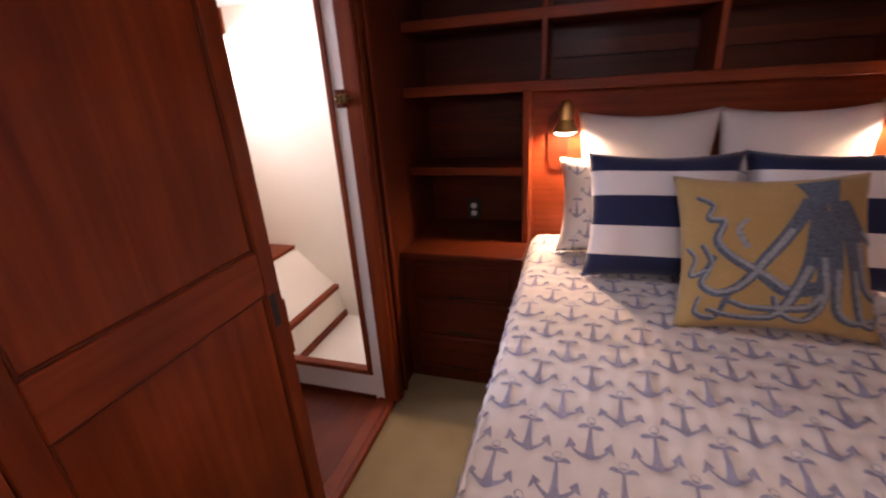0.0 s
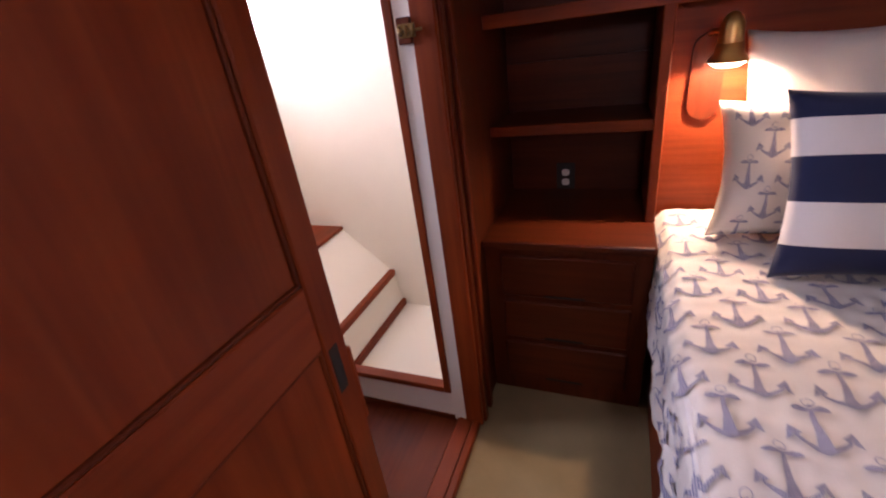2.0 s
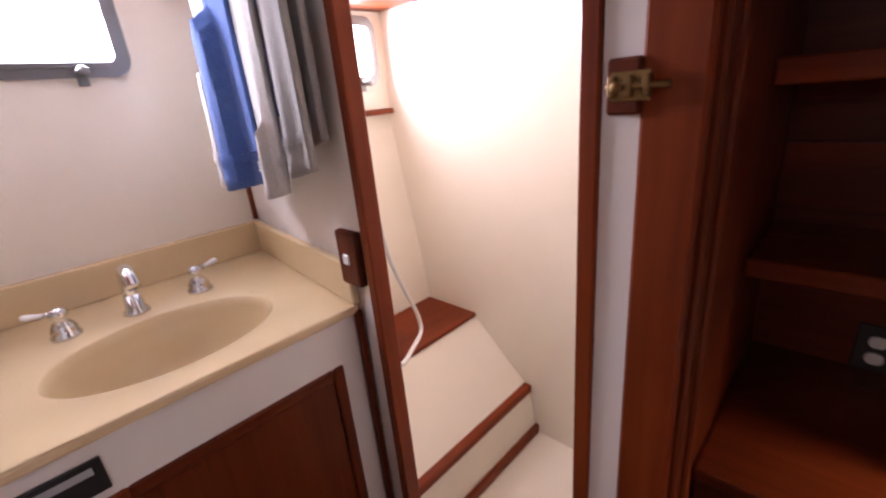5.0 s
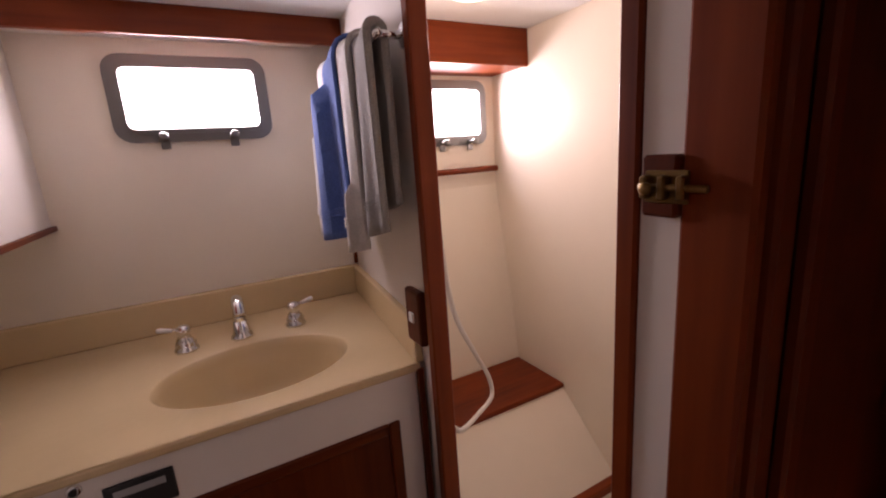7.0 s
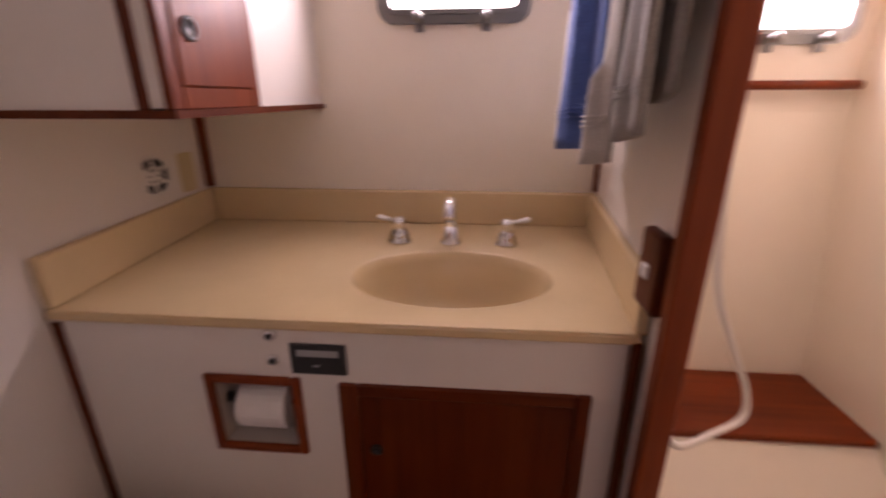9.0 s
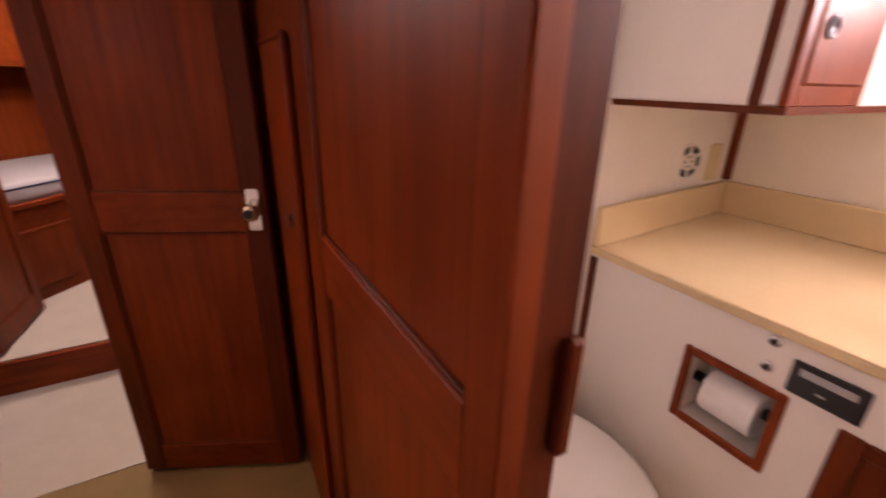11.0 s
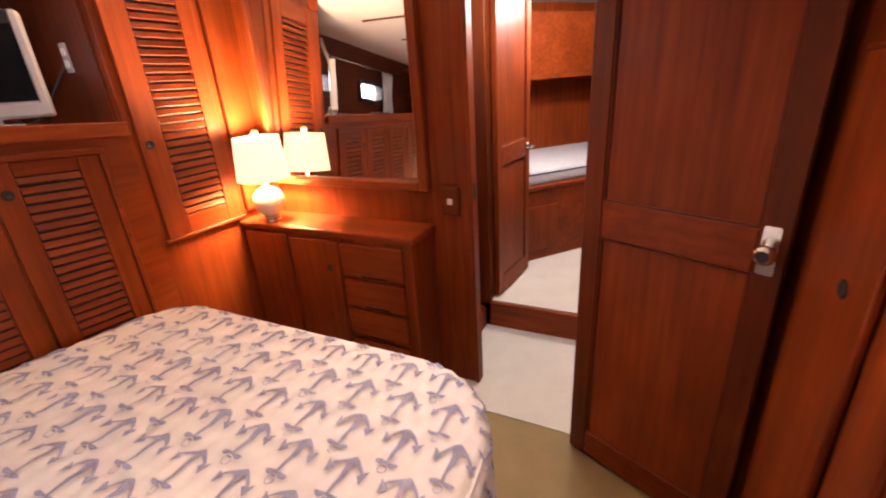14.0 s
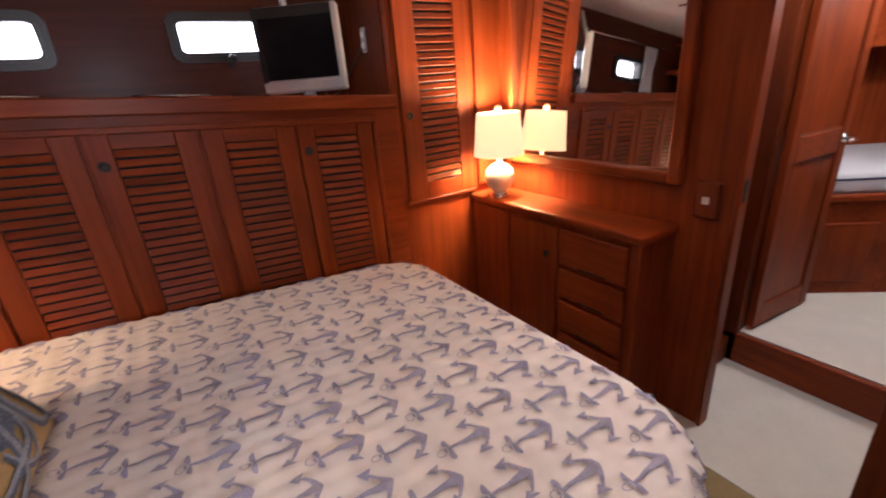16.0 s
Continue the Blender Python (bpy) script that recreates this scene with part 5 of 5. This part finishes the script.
part("anchor_print", print_anchors(lambda x, y: drape(x, y, 0.0036), spots, 0.113), ANCHOR, q, "slate-blue printed anchors")["kind"] = "stuff"


# ---- pillows ----
def pillow_point(u, v, side, w, h, d, pinch=0.10):
    """A point of a pillow, u and v from -1 to 1, side +1 front or -1 back."""
    k = (1 - abs(u) ** 3.2) * (1 - abs(v) ** 3.2)
    bow_x = 1 - pinch * (1 - v * v) * (abs(u) ** 3)
    bow_y = 1 - pinch * (1 - u * u) * (abs(v) ** 3)
    crease = 0.006 * noise.noise((u * 3 + w * 9, v * 3 + h * 5, side * 2 + d * 31))
    return Vector((u * w / 2 * bow_x, v * h / 2 * bow_y, side * (d / 2 * max(k, 0) ** 0.55 + crease * k + 0.002)))


def pillow_mesh(w, h, d, m, bands=None, n=26):
    bm = bmesh.new()
    for side in (1, -1):
        rows = [[bm.verts.new(m @ pillow_point(-1 + 2 * i / n, -1 + 2 * j / n, side, w, h, d)) for i in range(n + 1)] for j in range(n + 1)]
        for j in range(n):
            for i in range(n):
                q4 = (rows[j][i], rows[j][i + 1], rows[j + 1][i + 1], rows[j + 1][i])
                f = bm.faces.new(q4 if side > 0 else q4[::-1])
                if bands:
                    f.material_index = bands(-1 + 2 * (j + 0.5) / n)
    bmesh.ops.remove_doubles(bm, verts=bm.verts[:], dist=0.0045)
    return bm


def lean(x, y, z, back, turn=0, roll=0):
    """A pillow's pose: its lower edge at z, leaning back by degrees, its face to -y."""
    return Matrix.Translation((x, y, z)) @ pose(0, 0, 0, 0, 0, turn) @ pose(0, 0, 0, 90 - back, 0, 0) @ pose(0, 0, 0, 0, 0, roll)


def pillow(name, w, h, d, m, mat, label, bands=None):
    m = m @ Matrix.Translation((0, h / 2, 0))
    return tagged(link(name, pillow_mesh(w, h, d, m, bands), mat, smooth=True), label, "pillow", "pillows on the bed"), m


for x in (0.962, 1.445):
    pillow("pillow", 0.50, 0.52, 0.13, lean(x, 1.050, 0.675, 6), LINEN, "plain white pillow standing against the headboard")
for x in (0.915, 1.470):
    sham, m = pillow("pillow", 0.53, 0.37, 0.13, lean(x, 0.905, 0.675, 13), QUILT, "white pillow sham printed with anchors")
    sp = [(0.100 * i + (0.050 if j % 2 else 0), 0.078 * j, 0) for i in range(-3, 3) for j in range(-2, 3)]
    part("anchor_print", print_anchors(lambda a, b, m=m: m @ (pillow_point(max(-1, min(1, a / 0.265)), max(-1, min(1, b / 0.18)), 1, 0.53, 0.37, 0.13) + Vector((0, 0, 0.004))), [s for s in sp if abs(s[0]) < 0.235 and abs(s[1]) < 0.16], 0.088), ANCHOR, sham, "slate-blue printed anchors")["kind"] = "stuff"


def stripes(v):
    return 1 if (v < -0.64 or -0.16 < v < 0.30 or v > 0.72) else 0


pillow("pillow", 0.47, 0.43, 0.14, lean(0.985, 0.690, 0.672, 19), [LINEN, NAVY], "navy and white striped square pillow", stripes)
pillow("pillow", 0.47, 0.43, 0.14, lean(1.450, 0.700, 0.672, 19, -3), [LINEN, NAVY], "navy and white striped square pillow", stripes)
tan, m = pillow("pillow", 0.46, 0.44, 0.13, lean(1.222, 0.405, 0.668, 30, -2, 2), BURLAP, "tan burlap pillow with a blue-grey wavy print")


def on_tan(a, b, lift=0.003):
    return m @ (pillow_point(max(-1, min(1, a / 0.23)), max(-1, min(1, b / 0.22)), 1, 0.46, 0.44, 0.13) + Vector((0, 0, lift)))


def ribbon(points, widths, mat, name):
    lift = 0.0045 if mat is PALEPRINT else 0.003
    pts = [(0.75 * p.x + 0.007, p.y) for p in smooth_curve([(x, y, 0) for x, y in points], 7)]
    w = [widths[0] + (widths[1] - widths[0]) * i / (len(pts) - 1) for i in range(len(pts))]
    bm = bmesh.new()
    for quad in stroke(pts, w):
        f = bm.faces.new([bm.verts.new(on_tan(a, b, lift)) for a, b in quad])
    bmesh.ops.remove_doubles(bm, verts=bm.verts[:], dist=0.0001)
    bmesh.ops.recalc_face_normals(bm, faces=bm.faces[:])
    part(name, bm, mat, tan)


ribbon([(0.12, 0.195), (0.125, 0.165), (0.13, 0.120)], (0.105, 0.060), BLUEPRINT, "print_band")
for points, widths in (
    ([(0.10, -0.094), (0.007, -0.105), (-0.067, -0.063), (-0.15, -0.022), (-0.193, 0.019), (-0.172, 0.070), (-0.22, 0.080), (-0.204, 0.117), (-0.256, 0.143)], (0.034, 0.010)),
    ([(0.09, 0.132), (0.028, 0.05), (-0.056, -0.033), (-0.12, -0.094), (-0.193, -0.12), (-0.246, -0.094), (-0.214, -0.043), (-0.246, 0.009)], (0.036, 0.010)),
    ([(0.112, 0.122), (0.07, -0.043), (-0.014, -0.165), (-0.077, -0.185), (-0.16, -0.180), (-0.225, -0.165)], (0.036, 0.010)),
    ([(0.133, 0.09), (0.10, -0.115), (0.05, -0.150), (-0.088, -0.155), (-0.16, -0.140)], (0.034, 0.012)),
    ([(0.16, 0.12), (0.15, -0.05), (0.15, -0.15), (0.20, -0.18), (0.26, -0.165)], (0.034, 0.012)),
    ([(0.175, 0.13), (0.22, 0.02), (0.235, -0.09), (0.28, -0.12)], (0.036, 0.012)),
):
    ribbon(points, widths, BLUEPRINT, "print_band")
    ribbon([(x + 0.006, y + 0.004) for x, y in points[1:]], (widths[0] * 0.4, widths[1] * 0.45), PALEPRINT, "print_highlight")
for points, widths in (
    ([(0.15, 0.10), (0.11, -0.02), (0.11, -0.12), (0.06, -0.185), (-0.01, -0.165), (-0.03, -0.12)], (0.030, 0.012)),
    ([(0.185, 0.12), (0.235, 0.05), (0.285, 0.02)], (0.030, 0.016)),
    ([(0.19, 0.09), (0.20, -0.05), (0.215, -0.16), (0.255, -0.185), (0.285, -0.15)], (0.028, 0.010)),
    ([(-0.20, -0.02), (-0.235, -0.06), (-0.285, -0.075), (-0.27, -0.03), (-0.30, 0.0)], (0.016, 0.008)),
    ([(-0.16, -0.12), (-0.20, -0.19), (-0.26, -0.175), (-0.25, -0.13)], (0.016, 0.008)),
):
    ribbon(points, widths, BLUEPRINT, "print_band")
    ribbon([(x + 0.005, y + 0.003) for x, y in points[1:]], (widths[0] * 0.45, widths[1] * 0.5), PALEPRINT, "print_highlight")
ribbon([(-0.098, 0.08), (-0.125, 0.05), (-0.098, 0.003)], (0.010, 0.016), PALEPRINT, "print_band")

# forward bunk pillow
pillow("pillow", 0.40, 0.34, 0.12, BK @ Matrix.Translation((-0.10, 0.30, 0.595)) @ pose(0, 0, 0, 70, 0, 20), LINEN, "white pillow on the forward bunk")

# curtain drawn aside on its rod at the porthole nearer the headboard
t = thing("curtain_rod", "thin chrome curtain rod above the porthole", "curtain rod", at=(2.44, 0.4, 1.705))
part("rod", tube([(2.44, -0.10, 1.705), (2.44, 0.96, 1.705)], 0.006, 10), CHROME, t, smooth=True)
for y in (-0.10, 0.43, 0.96):
    part("bracket", tube([(2.44, y, 1.705), (2.479, y, 1.715)], 0.008, 10), CHROME, t, smooth=True)
    part("rose", turned(lathe([(0.018, 0), (0.016, 0.005), (0.009, 0.008)], 16), on_wall((2.48, y, 1.715), (0, 1, 0), (-1, 0, 0))), CHROME, t, smooth=True)
for y, w in ((0.71, 0.17),):
    bm = bmesh.new()
    rows = []
    for j in range(13):
        z = 1.33 + 0.37 * j / 12
        pinch = 1 - 0.25 * math.sin(math.pi * j / 12) ** 2
        rows.append([bm.verts.new((2.440 + 0.011 * math.sin(i * 1.35 + 0.4 * math.sin(j * 0.5)), y + w * pinch * (i / 32 - 0.5), z)) for i in range(33)])
    for a, b in zip(rows, rows[1:]):
        for i in range(32):
            bm.faces.new((a[i], a[i + 1], b[i + 1], b[i]))
    bmesh.ops.solidify(bm, geom=bm.faces[:], thickness=0.002)
    tagged(link("curtain", bm, CURTAIN, smooth=True), "gathered white curtain drawn aside on its rod", "curtain")
